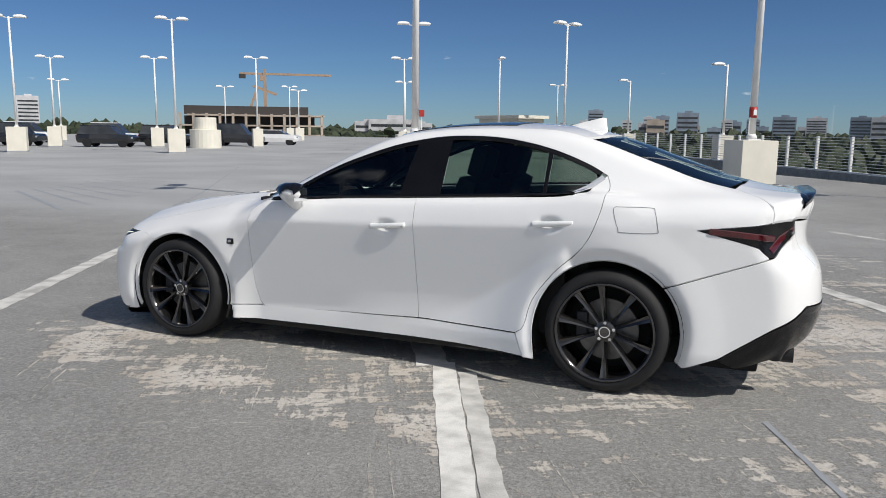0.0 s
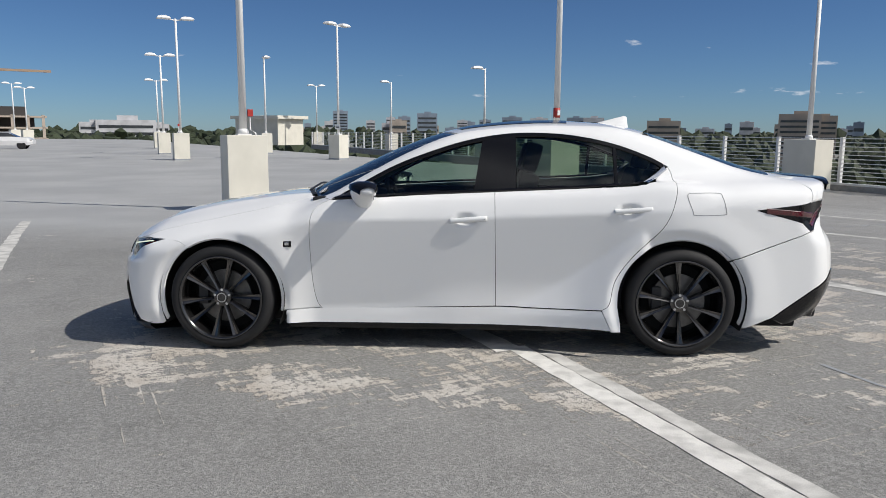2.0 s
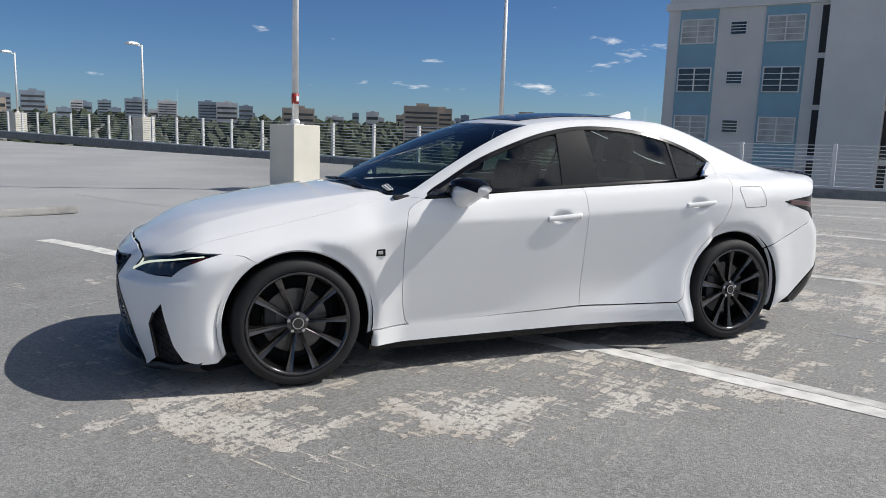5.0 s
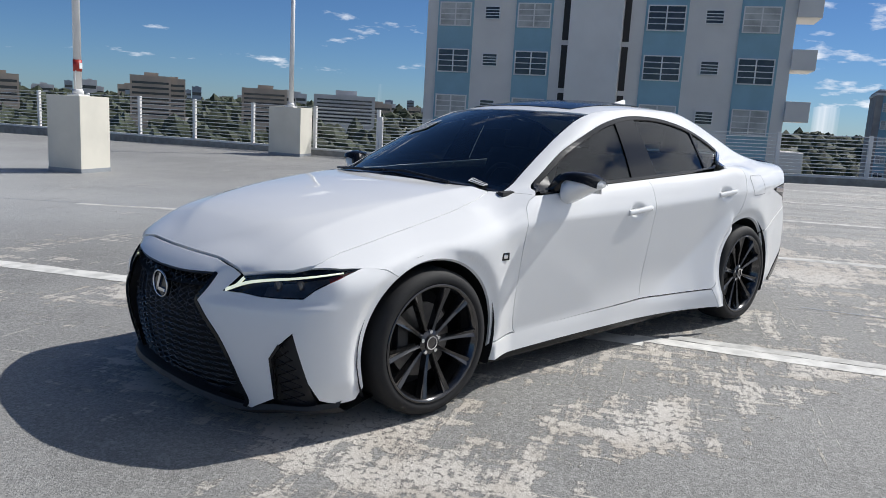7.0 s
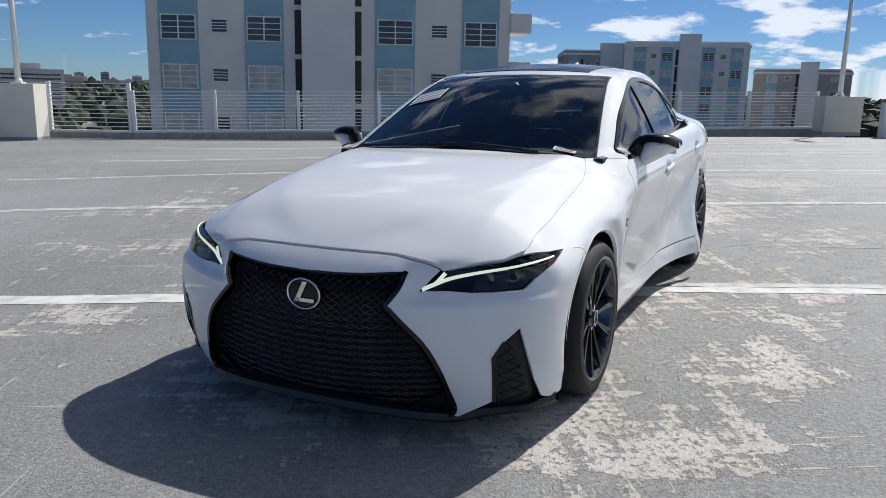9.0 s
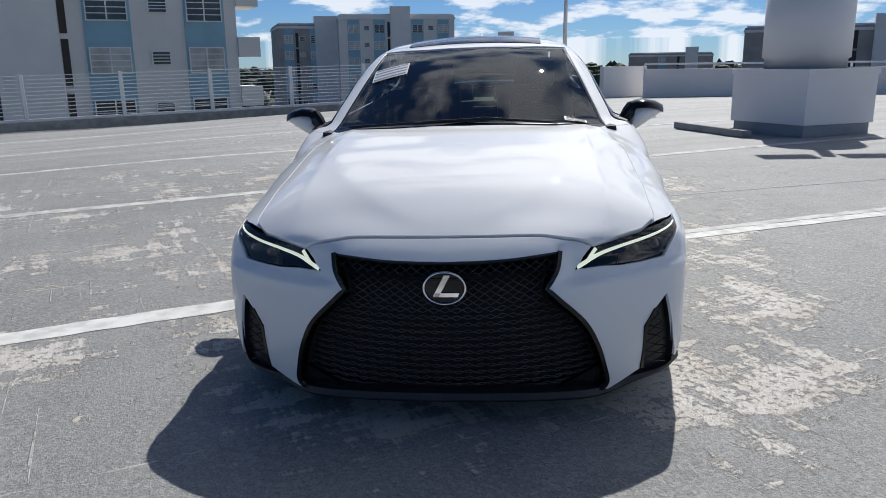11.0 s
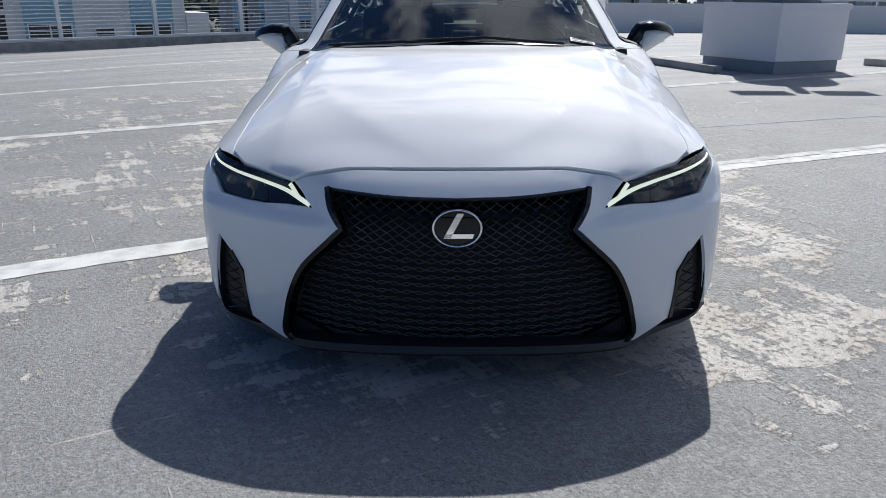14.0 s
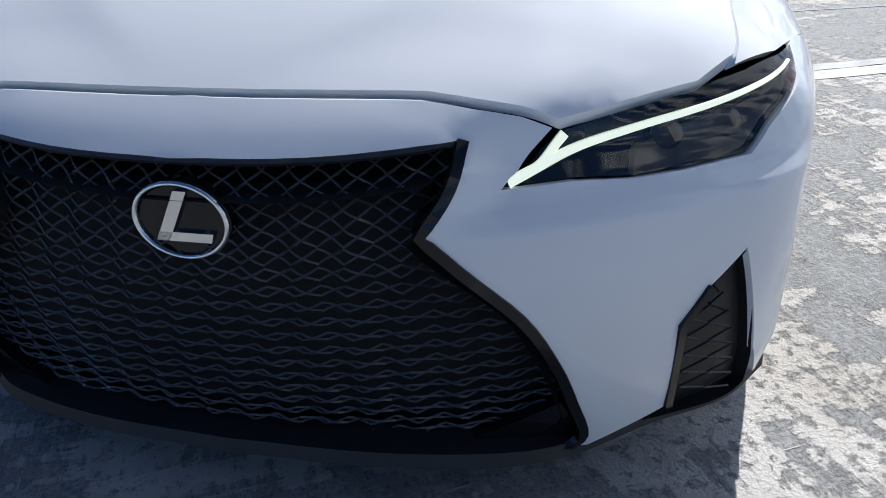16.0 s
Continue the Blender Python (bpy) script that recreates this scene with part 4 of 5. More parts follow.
def skin_mesh(outline, way, h=0.024, inset=0.0016, lift=0.0, skirt=0.016, keep_center=False):
    """Cut a panel out of the car's skin: outline as points near the skin, way the panel's outward direction."""
    way = np.array(way, float)
    way /= np.linalg.norm(way)
    u = np.cross((0, 0, 1.0), way) if abs(way[2]) < 0.9 else np.array((0, 1.0, 0)) - way * way[1]
    u /= np.linalg.norm(u)
    v = np.cross(way, u)
    dense = []
    pts = [np.array(q, float) for q in outline]
    for p, q in zip(pts, pts[1:] + pts[:1]):
        n = max(1, int(np.linalg.norm(q - p) / 0.03))
        dense += [p + (q - p) * i / n for i in range(n)]
    P = snap(dense)
    if keep_center:
        P[np.abs(P[:, 1]) < 1e-3, 1] = 0.0
    poly = np.stack([P @ u, P @ v], 1)
    area = 0.5 * np.sum(poly[:, 0] * np.roll(poly[:, 1], -1) - np.roll(poly[:, 0], -1) * poly[:, 1])
    if area < 0:
        P, poly = P[::-1], poly[::-1]
    moved = shift_loop(poly, inset)
    if keep_center:
        fixed = np.abs(P[:, 1]) < 1e-4
        moved[fixed] = poly[fixed]
    poly = moved
    depth = P @ way
    loop = []
    for a, b in zip(poly, np.roll(poly, -1, 0)):
        n = max(1, int(np.ceil(np.linalg.norm(b - a) / h)))
        loop += [a + (b - a) * i / n for i in range(n)]
    loop = np.array(loop)
    lo, hi = poly.min(0), poly.max(0)
    gx, gy = np.meshgrid(np.arange(lo[0], hi[0], h), np.arange(lo[1], hi[1], h * 0.87))
    gx = gx + (np.arange(gx.shape[0]) % 2)[:, None] * h / 2
    g = np.stack([gx.ravel(), gy.ravel()], 1)
    g = g[inside(loop, g)]
    g = g[edge_gap(loop, g) > 0.5 * h]
    if way[1] > 0.3:
        ring = np.stack([ARCH_RINGS @ u, ARCH_RINGS @ v], 1)
        ring = ring[inside(loop, ring)]
        if len(ring):
            ring = ring[edge_gap(loop, ring) > 0.2 * h]
        if len(ring):
            far = np.array([np.min(np.hypot(*(ring - p).T)) for p in g]) > 0.45 * h
            g = np.concatenate([g[far], ring])
    pts = np.concatenate([loop, g])
    n = len(loop)
    co, _, faces, orig, _, _ = delaunay_2d_cdt([Vector(p) for p in pts], [(i, (i + 1) % n) for i in range(n)], [], 1, 1e-6)
    q = np.array([(c.x, c.y) for c in co])
    top = depth.max() + 0.14
    start = q[:, :1] * u + q[:, 1:] * v + top * way
    xyz = cast(start, -way, depth.max() - depth.min() + 0.42, 44)
    if lift:
        e = 1e-3
        gr = np.stack([skin(*(xyz + d).T) - skin(*(xyz - d).T) for d in np.eye(3) * e], 1)
        gr /= np.maximum(np.linalg.norm(gr, axis=1), 1e-9)[:, None]
        xyz = xyz + lift * gr
    if keep_center:
        xyz[np.abs(xyz[:, 1]) < 0.007, 1] = 0.0
    bm = bmesh.new()
    vs = [bm.verts.new(p) for p in xyz]
    for f in faces:
        try:
            fc = bm.faces.new([vs[i] for i in f])
            fc.smooth = True
        except ValueError:
            pass
    bmesh.ops.recalc_face_normals(bm, faces=bm.faces)
    if sum(f.normal.dot(Vector(way)) for f in bm.faces) < 0:
        bmesh.ops.reverse_faces(bm, faces=bm.faces)
    if skirt:
        rim = [e for e in bm.edges if len(e.link_faces) == 1]
        if keep_center:
            rim = [e for e in rim if max(abs(w.co.y) for w in e.verts) > 1e-4]
        for e in rim:
            e.smooth = False
        r = bmesh.ops.extrude_edge_only(bm, edges=rim)
        bmesh.ops.translate(bm, verts=[w for w in r["geom"] if isinstance(w, bmesh.types.BMVert)], vec=Vector(-way) * skirt)
    return bm


def flipped(bm):
    c = bm.copy()
    bmesh.ops.scale(c, vec=(1, -1, 1), verts=c.verts)
    bmesh.ops.reverse_faces(c, faces=c.faces)
    return c


def pair(name, bm, mat, parent, label=""):
    """The part on the car's left and its mirror image on the right."""
    c = flipped(bm)
    return part(name, bm, mat, parent, label), part(name, c, mat, parent, label)


def joined(bm):
    """A half and its mirror image in one mesh."""
    c = flipped(bm)
    me = bpy.data.meshes.new("half")
    c.to_mesh(me)
    c.free()
    bm.from_mesh(me)
    bpy.data.meshes.remove(me)
    bmesh.ops.remove_doubles(bm, verts=bm.verts, dist=0.0006)
    return bm


def ribbon(pts, width, lift, closed=False, thick=0.006, way=None):
    """A flat moulding that follows points on the skin."""
    P = np.array([np.array(p, float) for p in pts])
    e = 1e-3
    gr = np.stack([skin(*(P + d).T) - skin(*(P - d).T) for d in np.eye(3) * e], 1)
    gr /= np.maximum(np.linalg.norm(gr, axis=1), 1e-9)[:, None]
    if way is not None:
        gr[:] = np.array(way, float) / np.linalg.norm(way)
    T = np.roll(P, -1, 0) - np.roll(P, 1, 0)
    if not closed:
        T[0], T[-1] = P[1] - P[0], P[-1] - P[-2]
    T /= np.maximum(np.linalg.norm(T, axis=1), 1e-9)[:, None]
    S = np.cross(gr, T)
    bm = bmesh.new()
    rows = []
    for p, g_, s, width in zip(P, gr, S, np.broadcast_to(width, len(P))):
        rows.append([bm.verts.new(p + g_ * lift + s * width / 2), bm.verts.new(p + g_ * (lift + thick) + s * width * 0.38),
                     bm.verts.new(p + g_ * (lift + thick) - s * width * 0.38), bm.verts.new(p + g_ * lift - s * width / 2)])
    idx = list(zip(rows, rows[1:] + ([rows[0]] if closed else [])))
    for a, b in idx[: len(rows) if closed else len(rows) - 1]:
        for i in range(3):
            bm.faces.new((a[i], a[i + 1], b[i + 1], b[i]))
    bmesh.ops.recalc_face_normals(bm, faces=bm.faces)
    return bm


def arc(wheel, r, a0, a1, n=40):
    cx, cz = WHEELS[wheel]
    return [(cx + r * math.cos(radians(a0 + (a1 - a0) * i / n)), cz + r * math.sin(radians(a0 + (a1 - a0) * i / n))) for i in range(n + 1)]


car = empty("sedan", LEVEL, "white four-door sports sedan with black wheels and grille on the deck", "car")
S, T, FR, RE = from_side, from_top, from_front, from_rear

# panel lines, side view (x forward, z up)
DOOR_FRONT = rounded([(0.715, 0.935), (0.78, 0.905), (0.822, 0.85), (0.838, 0.71), (0.833, 0.44), (0.812, 0.30), (0.78, 0.25)])
DOOR_REAR = rounded([(-0.93, 0.288), (-0.975, 0.33), (-1.012, 0.47), (-1.12, 0.62), (-1.28, 0.78), (-1.35, 0.94), (-1.365, 1.07), (-1.345, 1.135)])
BELT = rounded([(0.715, 0.935), (0.52, 0.945), (0.18, 0.965), (-0.29, 0.985), (-1.03, 1.018), (-1.19, 1.035)])
DLO_TOP = rounded([(0.715, 0.935), (0.56, 1.022), (0.32, 1.148), (0.04, 1.252), (-0.17, 1.308), (-0.40, 1.340), (-0.66, 1.338), (-0.87, 1.310), (-1.06, 1.262), (-1.24, 1.192), (-1.345, 1.135)])
belt_f = [p for p in BELT if p[0] > -0.29]
belt_r = [p for p in BELT if p[0] < -0.31]

door = list(S(DOOR_FRONT)) + list(S([(-0.30, 0.283), (-0.295, 0.63), (-0.29, 0.985)])) + list(S(belt_f[::-1]))[:-1]
fd_l, fd_r = pair("front_door", skin_mesh(door, (0, 1, 0.05), h=0.017), PAINT, car)
door = list(S([(-0.30, 0.283)])) + list(S(DOOR_REAR)) + list(S([(-1.19, 1.035)])) + list(S(belt_r[::-1])) + list(S([(-0.29, 0.985), (-0.295, 0.63)]))
rd_l, rd_r = pair("rear_door", skin_mesh(door, (0, 1, 0.05), h=0.017), PAINT, car)

HOOD_SIDE = rounded([(2.045, 0.60), (1.93, 0.742), (1.78, 0.752), (1.63, 0.755), (1.50, 0.75), (1.14, 0.735), (0.93, 0.685), (0.86, 0.655)])
hood_side = [q for q in T(HOOD_SIDE)]
LAMP_TOP = [(2.165, 0.455, 0.575), (2.108, 0.520, 0.641), (2.04, 0.62, 0.662), (1.985, 0.70, 0.674), (1.92, 0.765, 0.684), (1.84, 0.82, 0.690), (1.742, 0.860, 0.694)]
LAMP_LOW = [(1.742, 0.860, 0.694), (1.87, 0.850, 0.655), (1.96, 0.815, 0.615), (2.00, 0.790, 0.583), (2.06, 0.70, 0.577), (2.10, 0.63, 0.576), (2.135, 0.55, 0.583), (2.165, 0.455, 0.575)]
fender = list(S(arc(0, 0.372, 58, 192))) + list(S([(1.0, 0.255), (0.80, 0.262)])) + list(S(DOOR_FRONT[::-1])) + [(0.80, 0.70, 0.935)] + [q for q in hood_side[::-1] if q[0] < 1.92]
fender = fender + [(1.93, 0.75, 0.69), (1.84, 0.82, 0.692), (1.742, 0.862, 0.694)] + list(S([(1.66, 0.677)]))
pair("front_fender", skin_mesh(fender, (0, 1, 0.75)), PAINT, car)

hood = list(FR([(0.0, 0.6885), (0.1, 0.6885), (0.2, 0.6885), (0.28, 0.688), (0.34, 0.6865)])) + [(2.108, 0.41, 0.679), (2.103, 0.47, 0.668), (2.102, 0.52, 0.648), (2.04, 0.62, 0.666), (1.985, 0.70, 0.678)] + [q for q in hood_side if q[0] < 1.93]
hood += list(T([(0.90, 0.55), (0.95, 0.35), (0.985, 0.0)]))
hood_full = hood + [np.array((p[0], -p[1], p[2])) for p in map(np.array, hood[-2:0:-1])]
part("hood", skin_mesh(hood_full, (0.25, 0, 1), h=0.019, inset=0.003), PAINT, car)

rocker = list(S([(1.0, 0.25), (0.80, 0.255), (-0.30, 0.278), (-0.93, 0.283), (-0.985, 0.17), (0.2, 0.165), (1.005, 0.165)]))
pair("sill", skin_mesh(rocker, (0, 1, 0)), PAINT, car)
pair("sill_skirt", box((-0.98, 0.72, 0.122), (1.0, 0.79, 0.166), 0.01), GLOSS_BLACK, car, "gloss black sill strip")

ROOF_SIDE = rounded([(0.80, 0.70), (0.5, 0.635), (0.2, 0.575), (0.0, 0.545), (-0.4, 0.53), (-0.9, 0.515), (-1.2, 0.515), (-1.5, 0.53), (-1.85, 0.56), (-1.97, 0.57)])
roof_side = list(T(ROOF_SIDE))
DECK_EDGE = [(-1.985, 0.572, 1.08), (-2.06, 0.635, 1.062), (-2.12, 0.70, 1.03), (-2.165, 0.755, 0.975), (-2.185, 0.785, 0.928)]
quarter = list(S(DLO_TOP)) + list(S(DOOR_REAR[::-1]))[1:] + list(S([(-0.985, 0.165), (-1.04, 0.165)])) + list(S(arc(1, 0.378, -18, 137)))[1:]
quarter += list(S([(-1.72, 0.598)])) + [(-2.17, 0.79, 0.754), (-2.122, 0.821, 0.806), (-2.03, 0.848, 0.832)] + list(S([(-1.83, 0.884), (-2.10, 0.914)])) + DECK_EDGE[::-1] + roof_side[::-1]
pair("quarter_panel", skin_mesh(quarter, (0, 1, 0.6), h=0.022), PAINT, car)

ws = list(T([(0.80, 0.69), (0.90, 0.5), (0.965, 0.25), (0.985, 0.0)])) + []
WS_SIDE = [p for p in ROOF_SIDE if p[0] > -0.06]
ws_half = list(T(WS_SIDE[::-1])) + list(T([(0.87, 0.5), (0.935, 0.25), (0.95, 0.0)]))
top_edge = list(T([(0.10, 0.0), (0.075, 0.25), (-0.02, 0.53)]))
mirror_pts = lambda seq: [np.array((p[0], -p[1], p[2])) for p in seq]
half = top_edge + ws_half[3:]
full = half + mirror_pts(half[-2:0:-1])
part("windshield", skin_mesh(full, (0.6, 0, 1), lift=-0.004, skirt=0.004, inset=0.012), SCREEN_GLASS, car, "clear tinted windshield")
part("windshield_seal", ribbon(full, 0.030, -0.005, True, 0.003), GLOSS_BLACK, car)
ROOF_S = [p for p in ROOF_SIDE if -1.22 < p[0] < -0.03]
half = list(T([(0.085, 0.0), (0.06, 0.25)])) + list(T(ROOF_S)) + list(T([(-1.27, 0.25), (-1.30, 0.0)]))
full = half + mirror_pts(half[-2:0:-1])
part("roof", skin_mesh(full, (0, 0, 1)), PAINT, car)
sun_h = [(-0.02, 0.0), (-0.03, 0.2), (-0.07, 0.40), (-0.75, 0.41), (-0.78, 0.0)]
half = list(T(sun_h))
part("sunroof", skin_mesh(half + mirror_pts(half[-2:0:-1]), (0, 0, 1), lift=0.004, skirt=0.006), GLOSS_BLACK, car, "black glass sunroof panel")
RW_S = [p for p in ROOF_SIDE if p[0] < -1.2]
half = list(T([(-1.31, 0.0), (-1.28, 0.25)])) + list(T([(x, y - 0.012) for x, y in RW_S])) + list(T([(-2.02, 0.3), (-2.035, 0.0)]))
full = half + mirror_pts(half[-2:0:-1])
part("rear_window", skin_mesh(full, (-0.5, 0, 1), lift=-0.003, skirt=0.004, inset=0.01), DARK_GLASS, car, "dark tinted rear window")
half = list(T([(-2.045, 0.0), (-2.03, 0.3)])) + [np.array(q) for q in DECK_EDGE] + [np.array(q) for q in ((-2.26, 0.74, 0.936), (-2.335, 0.68, 0.942), (-2.36, 0.4, 0.935), (-2.37, 0.0, 0.935))]
part("trunk_lid", skin_mesh(half + mirror_pts(half[-2:0:-1]), (-0.6, 0, 1)), PAINT, car)
half = list(RE([(0.0, 0.93), (0.5, 0.93), (0.66, 0.935), (0.63, 0.87), (0.58, 0.80), (0.5, 0.70), (0.45, 0.655), (0.0, 0.645)]))
part("trunk_face", skin_mesh(half + mirror_pts(half[-2:0:-1]), (-1, 0, 0)), PAINT, car)

# rear spoiler, antenna fin
bm = bmesh.new()
for i in range(21):
    y = -0.62 + 1.24 * i / 20
    s = 1 - (abs(y) / 0.62) ** 4
    z = float(T([(-2.30, y)])[0][2])
    row = [(-2.27, z - 0.002), (-2.33, z + 0.001 + 0.004 * s), (-2.385 + 0.06 * (1 - s), z + 0.002 + 0.008 * s), (-2.375 + 0.06 * (1 - s), z - 0.035), (-2.30, z - 0.03)]
    vs = [bm.verts.new((a, y, b)) for a, b in row]
    if i:
        for k in range(5):
            bm.faces.new((prev[k], prev[(k + 1) % 5], vs[(k + 1) % 5], vs[k]))
    prev = vs
bmesh.ops.recalc_face_normals(bm, faces=bm.faces)
part("rear_spoiler", bm, GLOSS_BLACK, car, "gloss black lip spoiler", True)
bm = bmesh.new()
rows = []
for t_, hgt, w_ in ((0, 0.004, 0.035), (0.3, 0.03, 0.03), (0.7, 0.065, 0.02), (0.9, 0.085, 0.012), (1.0, 0.085, 0.006), (1.06, 0.0, 0.012)):
    x = -0.98 - 0.22 * t_
    z = float(T([(x, 0.0)])[0][2]) - 0.006
    rows.append([bm.verts.new(q) for q in ((x, -w_, z), (x, -w_ * 0.3, z + hgt), (x, w_ * 0.3, z + hgt), (x, w_, z))])
for a, b in zip(rows, rows[1:]):
    for k in range(3):
        bm.faces.new((a[k], a[k + 1], b[k + 1], b[k]))
bmesh.ops.recalc_face_normals(bm, faces=bm.faces)
part("antenna_fin", bm, PAINT, car, "white shark-fin antenna", True)

# front bumper, one piece over both sides
F_GRILLE = [(0.0, 0.616), (0.20, 0.620), (0.398, 0.636), (0.386, 0.58), (0.350, 0.522), (0.40, 0.475), (0.482, 0.392), (0.53, 0.30), (0.556, 0.215), (0.572, 0.135), (0.540, 0.095)]
GR = rounded([(-0.20, 0.620)] + F_GRILLE[:3], 4)[4:-1] + rounded(F_GRILLE[2:5], 4)[:-1] + rounded(F_GRILLE[4:], 4)
bump = list(FR([(0.0, 0.682), (0.1, 0.682), (0.2, 0.682), (0.28, 0.6815), (0.34, 0.680)])) + [(2.118, 0.41, 0.671), (2.111, 0.47, 0.661), (2.109, 0.515, 0.644)] + [(2.165, 0.455, 0.575)] + LAMP_LOW[::-1][1:-1]
bump += list(S([(1.742, 0.692), (1.66, 0.675)]))
wheel_edge = [(1.40 + 0.372 * math.cos(radians(a)), 0.325 + 0.372 * math.sin(radians(a))) for a in range(58, -22, -3)]
bump += list(S(wheel_edge)) + list(S([(1.79, 0.155), (1.86, 0.15)])) + [(1.955, 0.855, 0.17), (1.995, 0.83, 0.25), (2.035, 0.785, 0.448)]
bump += list(FR([(0.742, 0.40), (0.706, 0.34), (0.70, 0.17), (0.62, 0.125)])) + [(2.10, 0.545, 0.085)] + list(FR(GR[::-1][4:]))
bmf = skin_mesh(bump, (0.58, 1, 0.03), h=0.017, skirt=0.010, keep_center=True)
part("front_bumper", joined(bmf), PAINT, car)

half = list(FR(GR)) + list(FR([(0.3, 0.075), (0.0, 0.07)]))
part("grille", skin_mesh(half + mirror_pts(half[-2:0:-1]), (1, 0, 0), lift=-0.085, skirt=-0.075, inset=0.001), UNDER, car, "black wave-mesh spindle grille")
fullg = list(FR(GR)) + mirror_pts(list(FR(GR))[-1:0:-1])
pair("grille_surround", ribbon(list(FR(GR))[8:], 0.020, -0.006, False, 0.010), GLOSS_BLACK, car)
# silvery highlight line below the hood lip, modelled as a thin grey strip
part("brow_highlight", ribbon(list(FR(GR))[8::-1] + mirror_pts(list(FR(GR))[1:9]), 0.010, -0.010, False, 0.006), STEEL, car, "thin grey strip standing in for the highlight under the hood lip")
fin = list(FR([(0.545, 0.20), (0.565, 0.140), (0.540, 0.088), (0.36, 0.072), (0.375, 0.100), (0.43, 0.142)]))
pair("grille_fin", skin_mesh(fin, (1, 0.25, 0), h=0.02, lift=-0.022, skirt=0.02), GLOSS_BLACK, car, "gloss black corner fin of the lower grille")
part("grille_bar", tube([q - np.array((0.035, 0, 0)) for q in FR([(y / 20, 0.118) for y in range(-8, 9)])], 0.006, 6), MESH_BLACK, car)
grille_poly = np.array([(p[0], p[1]) for p in GR] + [(0.3, 0.10), (-0.3, 0.10)] + [(-p[0], p[1]) for p in GR[::-1]][:-1])
lattice = bmesh.new()
for row in range(22):
    z0 = 0.10 + row * 0.0265
    for half_wave in (0, 1):
        run = []
        for i in range(-60, 61):
            y = i * 0.0098
            ph = (i + 4 * (row % 2)) / 4.0
            wave = abs((ph % 2) - 1) * 2 - 1
            amp = 0.0062 + 0.0065 * step(0.36, 0.52, z0)
            z = z0 + (amp if half_wave else -amp) * wave + 0.03 * (y / 0.5) ** 2
            run.append((y, z))
        ok = inside(grille_poly, np.array(run))
        seg = []
        for keep, p in zip(ok, run):
            if keep:
                seg.append(p)
            if (not keep or p == run[-1]) and len(seg) > 3:
                q = FR(seg)
                q[:, 0] -= 0.050 + 0.005 * np.cos(np.array(seg)[:, 0] * 90)
                add_tube(lattice, q, 0.0024, 4, False)
            if not keep:
                seg = []
part("grille_mesh", lattice, MESH_BLACK, car, "gloss black woven grille mesh")
lip = rounded([(2.225, 0.0, 0.115), (2.21, 0.25, 0.112), (2.16, 0.45, 0.10), (2.10, 0.56, 0.092), (2.02, 0.68, 0.11), (1.95, 0.80, 0.125), (1.86, 0.87, 0.14)])
bm = bmesh.new()
prev = None
for p in lip:
    vs = [bm.verts.new(q) for q in ((p[0] - 0.06, p[1] * 0.97, p[2] + 0.03), (p[0] + 0.004, p[1], p[2] + 0.022), (p[0] + 0.012, p[1], p[2]), (p[0] - 0.02, p[1], p[2] - 0.022), (p[0] - 0.3, p[1] * 0.9, p[2] - 0.01))]
    if prev:
        for k in range(4):
            bm.faces.new((prev[k], prev[k + 1], vs[k + 1], vs[k]))
    prev = vs
bmesh.ops.recalc_face_normals(bm, faces=bm.faces)
part("front_lip", joined(bm), SATIN_BLACK, car, "black front splitter lip")

# corner vents
vent = list(FR([(0.742, 0.40), (0.706, 0.34), (0.70, 0.17), (0.66, 0.13)])) + [(1.955, 0.855, 0.14), (1.97, 0.85, 0.17), (1.995, 0.83, 0.25), (2.035, 0.785, 0.448)]
pair("corner_vent", skin_mesh(vent, (1, 0.9, 0), h=0.02, lift=-0.03, skirt=-0.028, inset=0.0), SATIN_BLACK, car, "black corner air vent")
for s in (1, -1):
    bm = bmesh.new()
    for i in range(13):
        z = 0.17 + 0.018 * i
        ya, yb = 0.715 + 0.0 * i, 0.80 - 0.045 * (i / 12) ** 2
        if z > 0.34:
            ya = 0.715 + (z - 0.34) * 0.4
        zig = 0.008 * (1 if i % 2 else -1)
        q = FR([(ya, z + zig), ((ya + yb) / 2, z - zig), (yb, z + zig)])
        q[:, 0] -= 0.014
        q[:, 1] *= s
        add_tube(bm, q, 0.0022, 4)
    part("vent_mesh", bm, GLOSS_BLACK, car)
pair("vent_surround", ribbon([vent[0], vent[1], vent[2]], 0.016, -0.002, False, 0.008), GLOSS_BLACK, car)

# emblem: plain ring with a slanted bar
ex = float(FR([(0.0, 0.525)])[0][0]) - 0.046
disc = Matrix.Translation((ex, 0, 0.525)) @ Matrix.Rotation(radians(90), 4, "Y") @ Matrix.Diagonal((0.93, 1.18, 1, 1))
emblem = part("emblem", lathe([(0.064, -0.02), (0.064, 0.0), (0.058, 0.004)], 40, disc), GLOSS_BLACK, car, "black badge with a chrome ring")
part("ring", lathe([(0.062, 0.0), (0.066, 0.008), (0.061, 0.012), (0.0565, 0.006)], 40, disc, True), CHROME, emblem, smooth=True)
bm = bmesh.new()
for quad in (((0.018, 0.040), (0.000, 0.040), (-0.036, -0.026), (-0.018, -0.026)), ((-0.036, -0.026), (0.040, -0.026), (0.044, -0.014), (-0.030, -0.014))):
    a = [bm.verts.new((ex + 0.004, y * 1.18, 0.525 + z * 1.18)) for y, z in quad]
    b = [bm.verts.new((ex + 0.011, y * 1.15, 0.525 + z * 1.18)) for y, z in quad]
    bm.faces.new(b)
    for i in range(4):
        bm.faces.new((a[i], a[(i + 1) % 4], b[(i + 1) % 4], b[i]))
